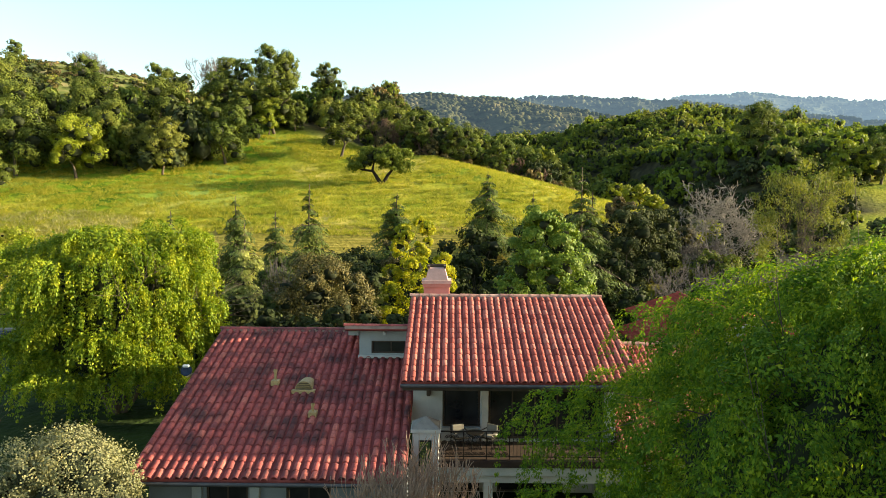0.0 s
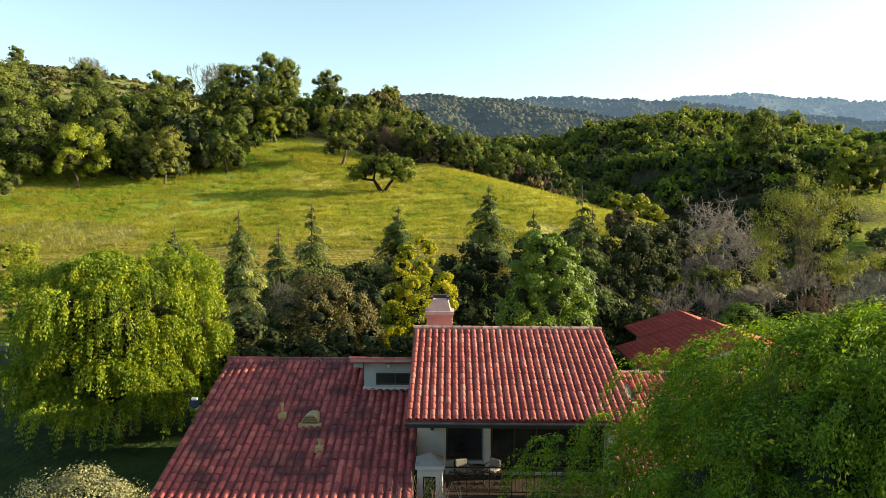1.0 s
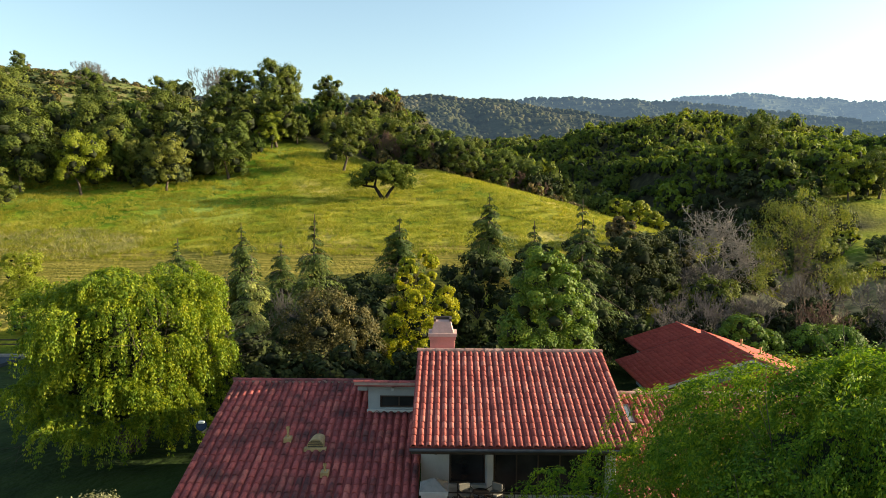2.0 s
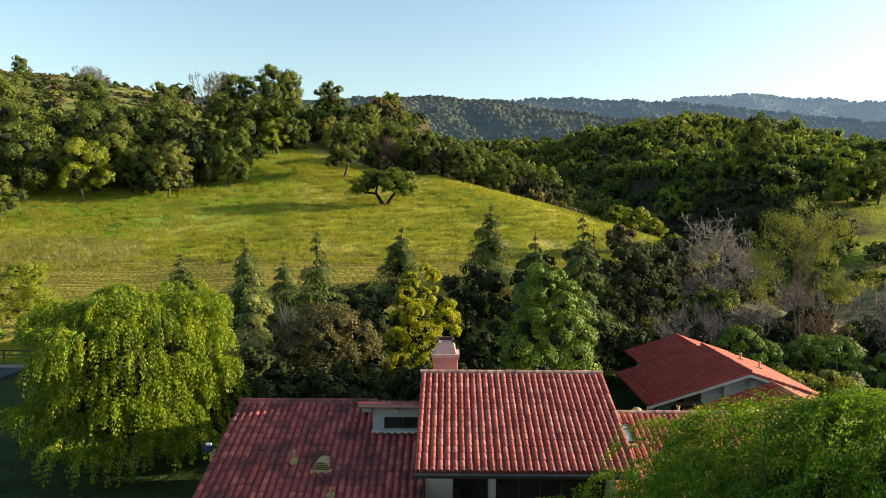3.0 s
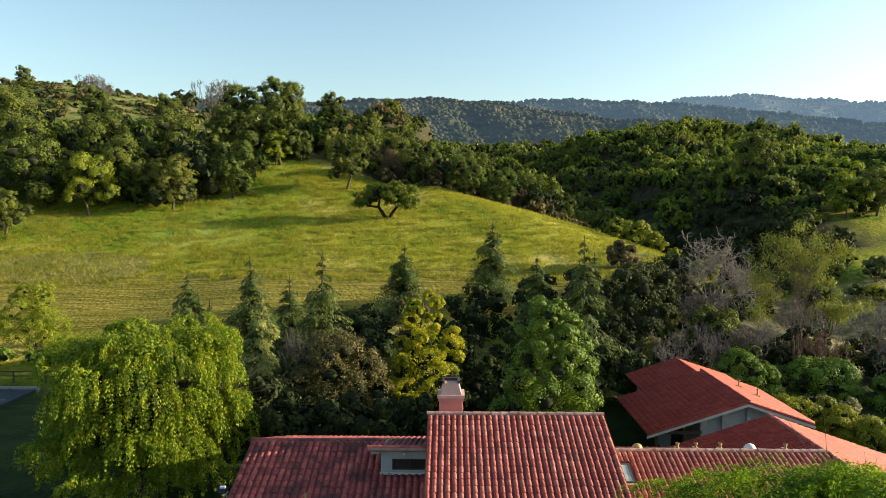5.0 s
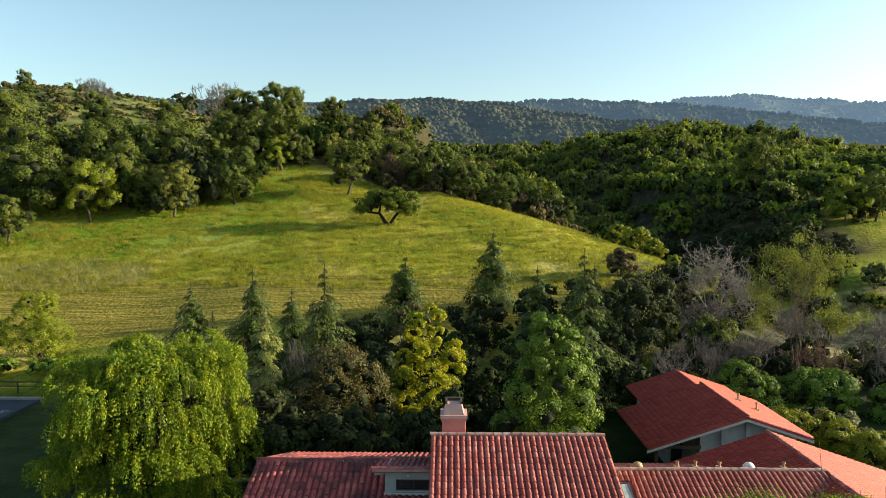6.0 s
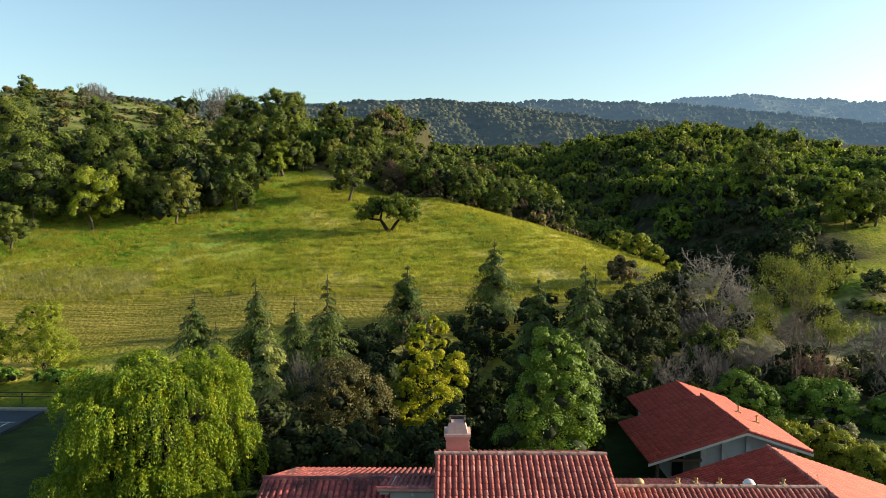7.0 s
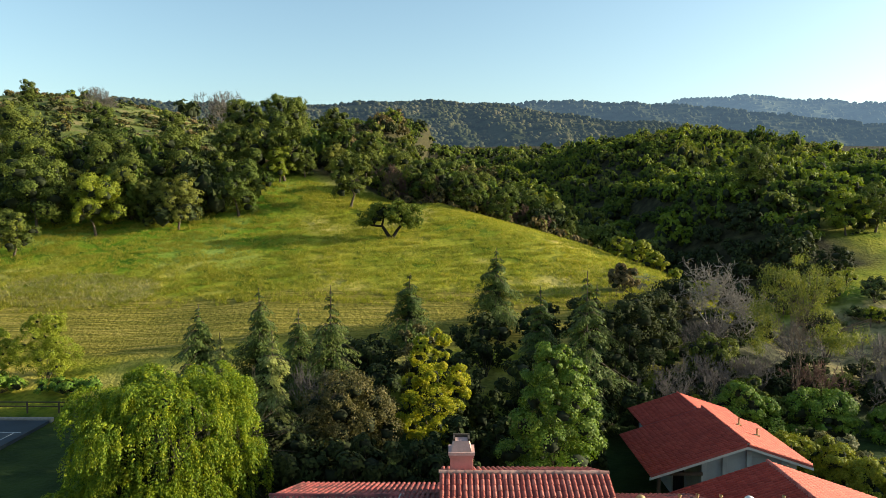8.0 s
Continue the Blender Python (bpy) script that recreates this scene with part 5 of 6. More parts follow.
for x, zt in ((15.2, 3.62), (16.55, 4.05), (18.1, 4.42), (20.4, 3.72)):
    hbox("pilaster", (x, x + 0.32, 44.9, 45.097, 0.0, zt), M_GREY, guest)
# porch post and beam coloured dark to stand for shade under the eave
hbox("post", (12.3, 12.5, 44.6, 44.8, 0.0, 2.8), M_DARKWOOD, guest)
hbox("beam", (12.3, 15.2, 44.62, 44.8, 2.62, 2.82), M_DARKWOOD, guest)
for (xa, za), (xb, zb) in ((G_E, G_R), ((22.0, 3.48), G_R)):
    bm = bmesh.new()
    d = 1 if xa < xb else -1
    prism(bm, [(xa, za - 0.32), (xb, zb - 0.32), (xb, zb - 0.14), (xa, za - 0.14)], lambda u, z: (u, 44.12, z), lambda u, z: (u, 44.2, z))
    bmesh.ops.recalc_face_normals(bm, faces=bm.faces)
    hpart("barge_board", bm, M_TRIM, guest)

# ---- roof tiles (the pieces last of each house) ----
roof_plane(house, (-1.5, 26.0, 5.6), (1, 0, 0), (0, C18, S18), 7.8, 6.4, M_TILE, M_TILES, 300, "sunlit red barrel-tile slope of the upper storey", seed=1)
roof_plane(house, (6.3, 36.5, 7.58 - 4.41 * T18), (-1, 0, 0), (0, -C18, S18), 7.8, 4.41 / C18, M_TILE, M_TILES, 0, seed=2)
ridge_caps(house, (-1.5, 32.09, 7.62), (6.3, 32.09, 7.62), M_PALE_TILE)
gutter(house, (-1.5, 25.93, 5.5), (6.3, 25.93, 5.5))
hbox("soffit", (-1.45, 6.25, 26.1, 28.297, 5.3, 5.4), M_DARKWOOD, house, "dark timber soffit")

roof_plane(house, (-9.68, LOW_E[0], LOW_E[1]), (1, 0, 0), (0, LOW_R[0] - LOW_E[0], LOW_R[1] - LOW_E[1]), 8.46, SL, M_OLD, M_OLDS, 300, "weathered dark-stained red tile slope of the lower wing", keep=lambda u, v: not (u > 6.2 and v > 7.35), wear=2.0, seed=3, col=0.295, row_len=0.4)
roof_plane(house, (-1.22, LOW_B[0], LOW_B[1]), (-1, 0, 0), (0, LOW_R[0] - LOW_B[0], LOW_R[1] - LOW_B[1]), 8.46, SB, M_OLD, M_OLDS, 0, keep=lambda u, v: not (u < 2.3 and v > SB - 1.0), wear=1.5, seed=4, col=0.295, row_len=0.4)
ridge_caps(house, (-9.68, 33.24, 6.0), (-3.5, 33.24, 6.0), M_OLD)
gutter(house, (-9.68, 23.93, 2.98), (-1.2, 23.93, 2.98))
roof_plane(house, (-1.22, 34.6, 5.55), (-1, 0, 0), (0, -4.15, 1.1), 2.75, math.hypot(4.15, 1.1), M_OLD, M_OLDS, 0, "low tiled shed roof over the clerestory", seed=5)
ridge_caps(house, (-3.97, 30.45, 6.66), (-1.22, 30.45, 6.66), M_OLD, 0.09)

dv = (0, D_R[0] - D_E[0], D_R[1] - D_E[1])
roof_plane(house, (6.0, D_E[0], D_E[1]), (1, 0, 0), dv, 11.5, math.hypot(dv[1], dv[2]), M_TILE, M_TILES, 0, "red barrel-tile slope of the side wing", keep=lambda u, v: not (0.65 < u < 1.75 and 5.35 < v < 6.95), seed=6)
roof_plane(house, (12.6, D_B[0], D_B[1]), (-1, 0, 0), (0, D_R[0] - D_B[0], D_R[1] - D_B[1]), 6.6, math.hypot(5.3, 1.72), M_OLD, M_OLDS, 0, seed=7)
ridge_caps(house, (6.0, 34.1, 5.3), (17.3, 34.1, 5.3), M_PALE_TILE)
roof_plane(house, (11.3, 40.5, 3.02), (0, -1, 0), (6.1, 0, 2.06), 14.0, math.hypot(6.1, 2.06), M_EVEN, M_EVENS, 0, seed=8, keep=lambda u, v: u < 6.3 or v > 3.5)
roof_plane(house, (24.4, 26.5, 2.7), (0, 1, 0), (-7.0, 0, 2.38), 14.0, math.hypot(7.0, 2.38), M_EVEN, M_EVENS, 0, "sunlit orange-red slope of the end wing", seed=9)
ridge_caps(house, (17.4, 26.5, 5.13), (17.4, 40.5, 5.13), M_TILE)

gl = math.hypot(6.18, 2.04)
roof_plane(guest, (11.66, 52.1, 2.81), (0, -1, 0), (6.18, 0, 2.04), 8.0, gl, M_EVEN, M_EVENS, 0, "shaded red tile slope of the guest house", wear=0.5, seed=10)
roof_plane(guest, (22.0, 44.1, 3.48), (0, 1, 0), (-4.16, 0, 1.37), 8.4, math.hypot(4.16, 1.37), M_EVEN, M_EVENS, 0, "sunlit orange tile slope of the guest house", wear=0.5, seed=11)
roof_plane(guest, (13.4, 56.6, 3.48), (0, -1, 0), (3.95, 0, 1.3), 4.5, math.hypot(3.95, 1.3), M_EVEN, M_EVENS, 0, wear=0.5, seed=12)
roof_plane(guest, (21.2, 52.1, 3.52), (0, 1, 0), (-3.85, 0, 1.26), 4.5, math.hypot(3.85, 1.26), M_EVEN, M_EVENS, 0, wear=0.5, seed=13)
ridge_caps(guest, (17.84, 44.1, 4.9), (17.84, 52.4, 4.9), M_EVEN, 0.1)
ridge_caps(guest, (17.35, 52.4, 4.82), (17.35, 56.6, 4.82), M_EVEN, 0.1)
for x, y in ((19.4, 49.4), (19.9, 47.6)):
    pipe_vent(x, y, G_R[1] - (x - 17.84) * 0.33 + 0.1, 0.4, 0.06, "tan vent pipe on the guest house roof")


# ---- garden by the house ----
L_GOLD = leafy("golden green leaves", [(0, (0.16, 0.19, 0.01)), (0.5, (0.24, 0.255, 0.016)), (1, (0.34, 0.33, 0.028))], 0.35, 0.4)
r = np.random.default_rng(11)
weeping_tree("weeping_tree", at(-17.9, 40.8), "large weeping tree with bright yellow-green hanging plumes", L_WEEP, 10.4, 11.5, r, 2000, 9, 10, 0.135, 1.05, 45000, 0.5, 0.72, plume=0.16, narrow=0.24, heart_size=0.11, mound=1.5, boughs=66)
weeping_tree("weeping_tree", at(9.5, 17.2), "weeping tree with fine green drooping leaves close to the house", L_WEEP2, 10.7, 14.6, r, 3500, 9, 13, 0.085, 1.25, 190000, 1.95, 0.78, plume=0.12, narrow=0.2, heart_size=0.1, mound=1.3, boughs=104, depth=0.5, coarse=1.2)
shrub("olive_tree", at(-11.0, 22.6), "bushy olive tree with silver-green leaves", L_OLIVE, (5.9, 5.0, 5.1), r, 42, 16, 84, 0.058, "tree", loose=0.62, heart=0.5)
bare_tree("bare_shrub", at(-1.1, 21.4), "leafless shrub of upright reddish-brown twigs", 5.0, r, M_TWIG, 4, 20, 0.22, 0.045, "shrub", None, "", 3, 0.5, 5.0, 0, 0.008)

broad_tree("broadleaf_tree", at(5.6, 44.2), "dense tree with glossy green leaves reaching low", L_BROAD, 11.9, 8.0, r, 38, 11, 74, 0.125, 0.22, 0.0, taper=0.95, size=(0.26, 0.38), loose=0.36)
broad_tree("yellow_tree", at(-2.3, 53.2), "tree in yellow-green leaf behind the chimney", L_YELLOW, 10.9, 6.6, r, 36, 11, 64, 0.125, 0.18, 0.0, taper=0.6, size=(0.16, 0.3), loose=0.6)
shrub("bronze_shrub", at(-8.4, 50.2), "tall bronze-brown shrub with twiggy sunlit top", L_BROWN, (8.8, 6.5, 8.4), r, 36, 11, 60, 0.12, loose=0.5, heart=0.42)
# The last shrub is added to block low sun under the weeping tree.
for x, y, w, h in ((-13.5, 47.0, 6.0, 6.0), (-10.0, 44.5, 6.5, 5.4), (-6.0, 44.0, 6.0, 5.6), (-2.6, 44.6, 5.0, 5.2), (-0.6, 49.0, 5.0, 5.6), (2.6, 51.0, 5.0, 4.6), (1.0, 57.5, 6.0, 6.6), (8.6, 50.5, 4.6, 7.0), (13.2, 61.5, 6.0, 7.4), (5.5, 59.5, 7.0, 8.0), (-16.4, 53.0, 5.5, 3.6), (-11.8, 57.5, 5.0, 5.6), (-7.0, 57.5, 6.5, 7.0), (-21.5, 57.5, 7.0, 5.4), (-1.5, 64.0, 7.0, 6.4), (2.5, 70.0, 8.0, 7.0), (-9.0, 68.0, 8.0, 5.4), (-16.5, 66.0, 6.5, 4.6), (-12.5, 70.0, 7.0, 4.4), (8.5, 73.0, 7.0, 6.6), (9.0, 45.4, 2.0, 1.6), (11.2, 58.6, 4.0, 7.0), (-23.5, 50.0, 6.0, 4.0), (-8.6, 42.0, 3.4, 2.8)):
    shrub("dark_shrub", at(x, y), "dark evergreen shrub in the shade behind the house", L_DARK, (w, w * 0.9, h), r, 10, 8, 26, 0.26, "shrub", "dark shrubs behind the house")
for x, y, w, h in ((16.4, 68.0, 8.0, 9.6), (19.5, 72.5, 7.0, 8.0), (12.8, 71.0, 6.0, 8.0)):
    shrub("dark_tree", at(x, y), "dark olive-green evergreen tree with a rounded crown", L_DUSK, (w, w, h), r, 16, 10, 50, 0.2, "tree", "dark evergreens")
shrub("tan_shrub", at(-4.5, 66.5), "dry tan shrub between the cedars", L_BROWN, (5.0, 4.0, 7.6), r, 9, 9, 50, 0.16, loose=0.5)
bare_tree("bare_shrub", at(-11.0, 55.0), "leafless grey-brown shrub with upright twigs", 7.4, r, M_GREYBARK, 4, 9, 0.3, 0.05, "shrub", None, "", 3, 0.4, 5.0, 0, 0.012)

CEDARS = ((-24.7, 65.6, 10.7, 6.2), (-19.3, 67.0, 12.1, 6.2), (-14.6, 63.0, 10.7, 5.2), (-11.4, 61.0, 13.0, 6.0), (-5.4, 76.9, 12.6, 6.0), (4.3, 81.1, 15.1, 6.8), (7.5, 66.3, 12.4, 5.6), (10.6, 59.6, 14.4, 7.4), (12.6, 66.0, 12.6, 5.5))
for x, y, top, wide in CEDARS:
    g = float(height(x, y))
    cedar_tree("cedar_tree", (x, y, g), "dark green cedar with drooping layered branches", top - g + 0.2, wide * 1.3, r, None, 18, 7, "cedars behind the house", 1.25)
for x, y, top, wide in ((-15.2, 56.0, 9.9, 5.4), (-21.6, 62.4, 8.6, 3.4)):
    g = float(height(x, y))
    cedar_tree("golden_cedar", (x, y, g), "pale golden-green cedar with weeping branch tips", top - g + 0.2, wide * 1.3, r, L_GOLDCEDAR, 16, 7, "golden cedars behind the house", 1.3)

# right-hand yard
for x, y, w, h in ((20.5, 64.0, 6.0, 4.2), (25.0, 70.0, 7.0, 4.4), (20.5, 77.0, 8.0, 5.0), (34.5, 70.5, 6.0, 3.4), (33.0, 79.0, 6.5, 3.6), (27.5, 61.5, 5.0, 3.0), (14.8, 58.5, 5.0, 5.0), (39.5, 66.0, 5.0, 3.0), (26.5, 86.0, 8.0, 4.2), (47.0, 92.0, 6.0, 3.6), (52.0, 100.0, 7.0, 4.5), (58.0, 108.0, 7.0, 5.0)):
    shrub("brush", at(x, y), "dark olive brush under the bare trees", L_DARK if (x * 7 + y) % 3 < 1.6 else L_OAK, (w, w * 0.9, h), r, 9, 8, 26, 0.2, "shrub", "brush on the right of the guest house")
for k in range(64):
    x, y = r.uniform(18, 62), r.uniform(60, 108)
    if (y > 82 and x < 46) or 30 < x < 44 and 69 < y < 86:
        continue
    w = r.uniform(2.4, 5.0)
    leaf = (L_GOLD, L_SCRUB)[k % 2] if x > 44 else (L_DARK, L_OAK, L_BROWN, L_OAK, L_SCRUB)[k % 5]
    shrub("brush", at(x, y), "low mixed brush in the rough yard", leaf, (w, w, w * r.uniform(0.45, 0.75)), r, 6, 7, 24, 0.18, "shrub", "brush on the right of the guest house")
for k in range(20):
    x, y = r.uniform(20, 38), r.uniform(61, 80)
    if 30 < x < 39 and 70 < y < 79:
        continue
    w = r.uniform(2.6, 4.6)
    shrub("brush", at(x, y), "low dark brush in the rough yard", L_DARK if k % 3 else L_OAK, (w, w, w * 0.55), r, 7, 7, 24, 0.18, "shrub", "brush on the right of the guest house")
bare_tree("bare_tree", at(28.6, 79.0), "leafless pale-barked tree with sinuous stems and many twigs", 9.4, r, M_PALEBARK, 5, 6, 0.62, 0.13, "tree", None, "", 4, 0.02, 11.0, 0, 0.018)
willow = bare_tree("willow_tree", at(31.0, 65.0), "airy willow with feathery yellow-green leaves", 13.4, r, M_BARK, 4, 3, 0.5, 0.15, "tree", None, "", 4, 0.2, 7.5, 0, 0.015)
# open sprays with gaps between them: an upper crown and a lower bough on one side
wc = np.concatenate([fitted(crown_centres(r, 74, 3.2, 3.2, 4.0, 9.5, 9), 3.6, 7.6, 14.0), fitted(crown_centres(r, 26, 2.0, 2.0, 1.4, 6.0, 5), 2.3, 5.2, 7.8) + np.array([3.9, 0, 0]), fitted(crown_centres(r, 20, 1.4, 1.4, 2.0, 7.0, 4), 1.6, 5.6, 9.6) + np.array([-3.4, 0, 0])])
mesh_part("crown", raw_mesh("crown", *clump_leaves(r, wc, 0.8 * r.uniform(0.5, 1.3, len(wc)), 120, 0.27, 0.06, 1.1, 0.9, 0.5, 0.35), 4), L_FEATHER, willow)
bare_tree("bare_tree", at(38.0, 60.0), "leafless pale-barked tree with many twigs", 8.5, r, M_GREYBARK, 5, 3, 0.6, 0.18, "tree", None, "", 3, 0.15, 8.0, 0, 0.015)
bare_tree("bare_tree", at(17.4, 61.0), "leafless twiggy shrub beside the guest house", 6.4, r, M_GREYBARK, 5, 4, 0.5, 0.07, "tree", None, "", 3, 0.15, 6.5, 0, 0.012)
bare_tree("bare_tree", at(44.0, 84.0), "leafless orchard tree with spreading limbs", 7.0, r, M_BARK, 4, 3, 0.7, 0.16, "tree", None, "", 4, 0.1, 9.0)
bare_tree("bare_tree", at(41.0, 72.0), "leafless orchard tree with spreading limbs", 6.0, r, M_BARK, 4, 3, 0.7, 0.14, "tree", None, "", 4, 0.1, 8.0)
bare_tree("bare_shrub", at(33.2, 66.5), "leafless dark red-brown shrub below the willow", 4.2, r, M_REDTWIG, 4, 9, 0.4, 0.05, "shrub", None, "", 3, 0.2, 6.4, 0, 0.016)
bare_tree("bare_shrub", at(27.5, 66.0), "leafless grey-brown brush behind the clipped shrubs", 4.4, r, M_GREYBARK, 4, 9, 0.4, 0.05, "shrub", None, "", 3, 0.25, 6.4, 0, 0.014)
bare_tree("bare_shrub", at(21.8, 63.5), "leafless grey-brown brush behind the guest house", 5.6, r, M_GREYBARK, 4, 8, 0.4, 0.05, "shrub", None, "", 3, 0.25, 6.0, 0, 0.014)
thicket = bare_tree("bare_shrub", at(36.2, 73.5), "leafless grey-brown thicket on the dry slope", 4.6, r, M_GREYBARK, 4, 8, 0.45, 0.05, "shrub", None, "thickets on the dry slope", 3, 0.15, 7.0, 0, 0.016)
for x, y, turn, k in ((41.5, 67.5, 80, 1.0), (33.5, 81.0, 200, 0.9), (45.5, 77.0, 140, 1.1), (39.5, 84.5, 20, 0.9), (47.0, 68.0, 260, 1.1), (25.5, 73.0, 310, 1.0)):
    spot(thicket, x, y, turn, k)
for x, y, w, h in ((24.0, 59.4, 6.8, 4.9), (31.0, 60.6, 7.2, 4.4), (36.6, 58.5, 6.0, 3.6)):
    shrub("clipped_shrub", at(x, y), "rounded green garden shrub lit on top", L_HEDGE, (w, w * 0.8, h), r, 13, 9, 40, 0.15, "shrub", "rounded shrubs by the guest house", True)
for x, y, w, h in ((23.8, 50.8, 4.2, 3.4), (25.2, 48.4, 4.8, 3.8), (26.9, 45.8, 4.8, 3.4), (28.6, 43.2, 4.2, 2.6)):
    shrub("hedge_shrub", at(x, y), "loose yellow-green hedge shrub beside the guest house", L_GOLD, (w, w, h), r, 16, 10, 76, 0.11, "shrub", "loose hedge", loose=0.4)
shrub("grey_shrub", at(27.4, 51.5), "dry grey-olive shrub behind the hedge", L_OLIVE, (5.4, 4.0, 3.2), r, 9, 9, 46, 0.14, loose=0.45)
bare_tree("bare_shrub", at(31.6, 47.6), "leafless pinkish-grey shrub past the hedge", 3.4, r, M_GREYBARK, 4, 10, 0.4, 0.04, "shrub", None, "", 3, 0.25, 6.0, 0, 0.012)
shrub("yellow_shrub", at(19.6, 60.0), "low yellow-green shrub behind the guest house", L_GOLD, (3.4, 3.0, 3.6), r, 8, 8, 40, 0.16, loose=0.45)
for x, y, w, h in ((26.2, 115.0, 4.2, 3.8), (28.4, 111.5, 4.8, 4.4), (30.2, 107.5, 3.8, 3.4), (31.8, 103.0, 2.4, 2.2), (34.2, 96.5, 4.2, 3.4), (37.0, 92.0, 2.8, 2.4), (39.6, 89.4, 3.0, 1.9)):
    shrub("field_bush", at(x, y), "sunlit green bush along the meadow edge", L_GOLD, (w * 1.15, w * 1.15, h), r, 9, 9, 40, 0.2, "bush", "bushes along the meadow edge")
shrub("field_bush", at(21.5, 92.0), "dry tawny bush at the meadow foot", L_TAWNY, (5.0, 4.0, 3.8), r, 9, 9, 44, 0.2, "bush")

# left yard
shrub("young_tree", at(-42.6, 71.5), "young yellow-green tree above the court", L_FRESH, (6.8, 5.5, 7.6), r, 20, 10, 70, 0.12, "tree", loose=0.5, heart=0.2)
shrub("young_tree", at(-48.5, 72.0), "young yellow-green tree above the court", L_FRESH, (6.0, 5.0, 5.6), r, 18, 10, 60, 0.12, "tree", loose=0.5, heart=0.2)
shrub("green_hedge", at(-38.5, 68.6), "low green hedge above the court", L_HEDGE, (9.0, 3.2, 2.0), r, 10, 8, 40, 0.17, "hedge")
shrub("green_hedge", at(-46.5, 69.0), "low green hedge above the court", L_HEDGE, (9.0, 3.2, 2.2), r, 10, 8, 40, 0.17, "hedge")
court = thing("sports_court", (-46, 51.5, 0.3), "dark blue-green hard court with white lines", "court", "", "structure")
boxed("surface", (-14, 8.4, -11, 11.5, -0.6, 0.06), M_COURT, court)
for d in ((-13.5, 7.9, 8.0, 8.12, 0.064, 0.07), (-13.5, 7.9, -8.0, -7.88, 0.064, 0.07), (7.3, 7.4, -7.87, 7.99, 0.064, 0.07), (-13.5, 7.2, 2.0, 2.1, 0.064, 0.07)):
    boxed("line", d, M_LINE, court, "", 0)
boxed("kerb", (-14, 8.6, 11.5, 11.9, -0.6, 0.25), M_SLATE, court, "low dark stone kerb")
fence = thing("rail_fence", (-46, 65.2, 0.4), "low dark timber rail fence behind the court", "fence")
for k in range(9):
    boxed("post", (-13 + k * 3, -12.88 + k * 3, -0.06, 0.06, -0.3, 1.1), M_DARKWOOD, fence)
for z in (0.55, 0.95):
    boxed("rail", (-13, 11.2, 0.062, 0.11, z, z + 0.11), M_DARKWOOD, fence)


def boulder(place, size, seed):
    q = np.random.default_rng(seed)
    bm = bmesh.new()
    bmesh.ops.create_icosphere(bm, subdivisions=2, radius=1)
    for v in bm.verts:
        n3 = noise.noise(v.co * 1.3 + Vector((seed, 0, 0)))
        v.co = Vector((v.co.x * size[0], v.co.y * size[1], v.co.z * size[2])) * (1 + 0.25 * n3)
    ob = part("boulder", bm, M_STONE, None, "", False)
    ob.matrix_world = pose(*place, 0, 0, float(q.uniform(0, 360)))
    return tagged(ob, "pale weathered garden boulder among shrubs", "boulder", "garden boulders")


for k, (x, y, s) in enumerate(((0.4, 43.0, 0.7), (1.9, 43.4, 0.9), (3.2, 42.6, 0.6), (0.9, 44.3, 0.6))):
    boulder((x, y, s * 0.45), (s, s * 0.8, s * 0.75), 5 + k)

# paddock on the right
pad = thing("paddock_fence", at(42, 88), "weathered timber paddock fence", "fence")
for k in range(8):
    px, py = -6 + k * 2.4, 0.3 * k
    gz = float(height(42 + px, 88 + py)) - float(height(42, 88))
    boxed("post", (px, px + 0.12, py, py + 0.12, gz - 0.2, gz + 1.25), M_WOOD, pad)
    if k < 7:
        for z in (0.5, 0.9, 1.15):
            bmr = bmesh.new()
            gz2 = float(height(42 + px + 2.4, 88 + py + 0.3)) - float(height(42, 88))
            prism(bmr, [(-0.02, -0.06), (0.02, -0.06), (0.02, 0.06), (-0.02, 0.06)], lambda u, v, z=z, gz=gz, px=px, py=py: (px, py - 0.03 + u, gz + z + v), lambda u, v, z=z, gz2=gz2, px=px, py=py: (px + 2.4, py + 0.27 + u, gz2 + z + v))
            bmesh.ops.recalc_face_normals(bmr, faces=bmr.faces)
            part("rail", bmr, M_WOOD, pad)
# ---- trees of the meadow and the wooded hill ----
r = np.random.default_rng(23)
lone = thing("lone_oak", at(-10.8, 114.2), "lone gnarled oak with a forked trunk on the meadow", "tree")
fork = [((0.2, 0, -0.4), (-0.7, 0.1, 1.0), 0.36, 0.28), ((-0.7, 0.1, 1.0), (-1.3, 0.1, 1.9), 0.28, 0.22), ((-1.2, 0.1, 1.8), (-3.0, -0.2, 2.0), 0.2, 0.14), ((-3.0, -0.2, 2.0), (-4.1, 0.2, 2.9), 0.14, 0.07), ((-1.3, 0.1, 1.9), (-1.0, 0.6, 3.6), 0.2, 0.1), ((0.2, 0, -0.4), (1.1, -0.1, 1.1), 0.32, 0.25), ((1.1, -0.1, 1.1), (1.9, 0.2, 2.1), 0.25, 0.18), ((1.9, 0.2, 2.1), (3.6, 0.2, 3.4), 0.18, 0.09), ((1.9, 0.2, 2.1), (1.6, -0.4, 3.9), 0.15, 0.07), ((-2.6, 0, 2.0), (-2.2, -0.8, 3.2), 0.12, 0.05)]
mesh_part("trunk", raw_mesh("trunk", *tube_arrays([f[0] for f in fork], [f[1] for f in fork], [f[2] for f in fork], [f[3] for f in fork], 7), 4), M_OAKBARK, lone, "", True)
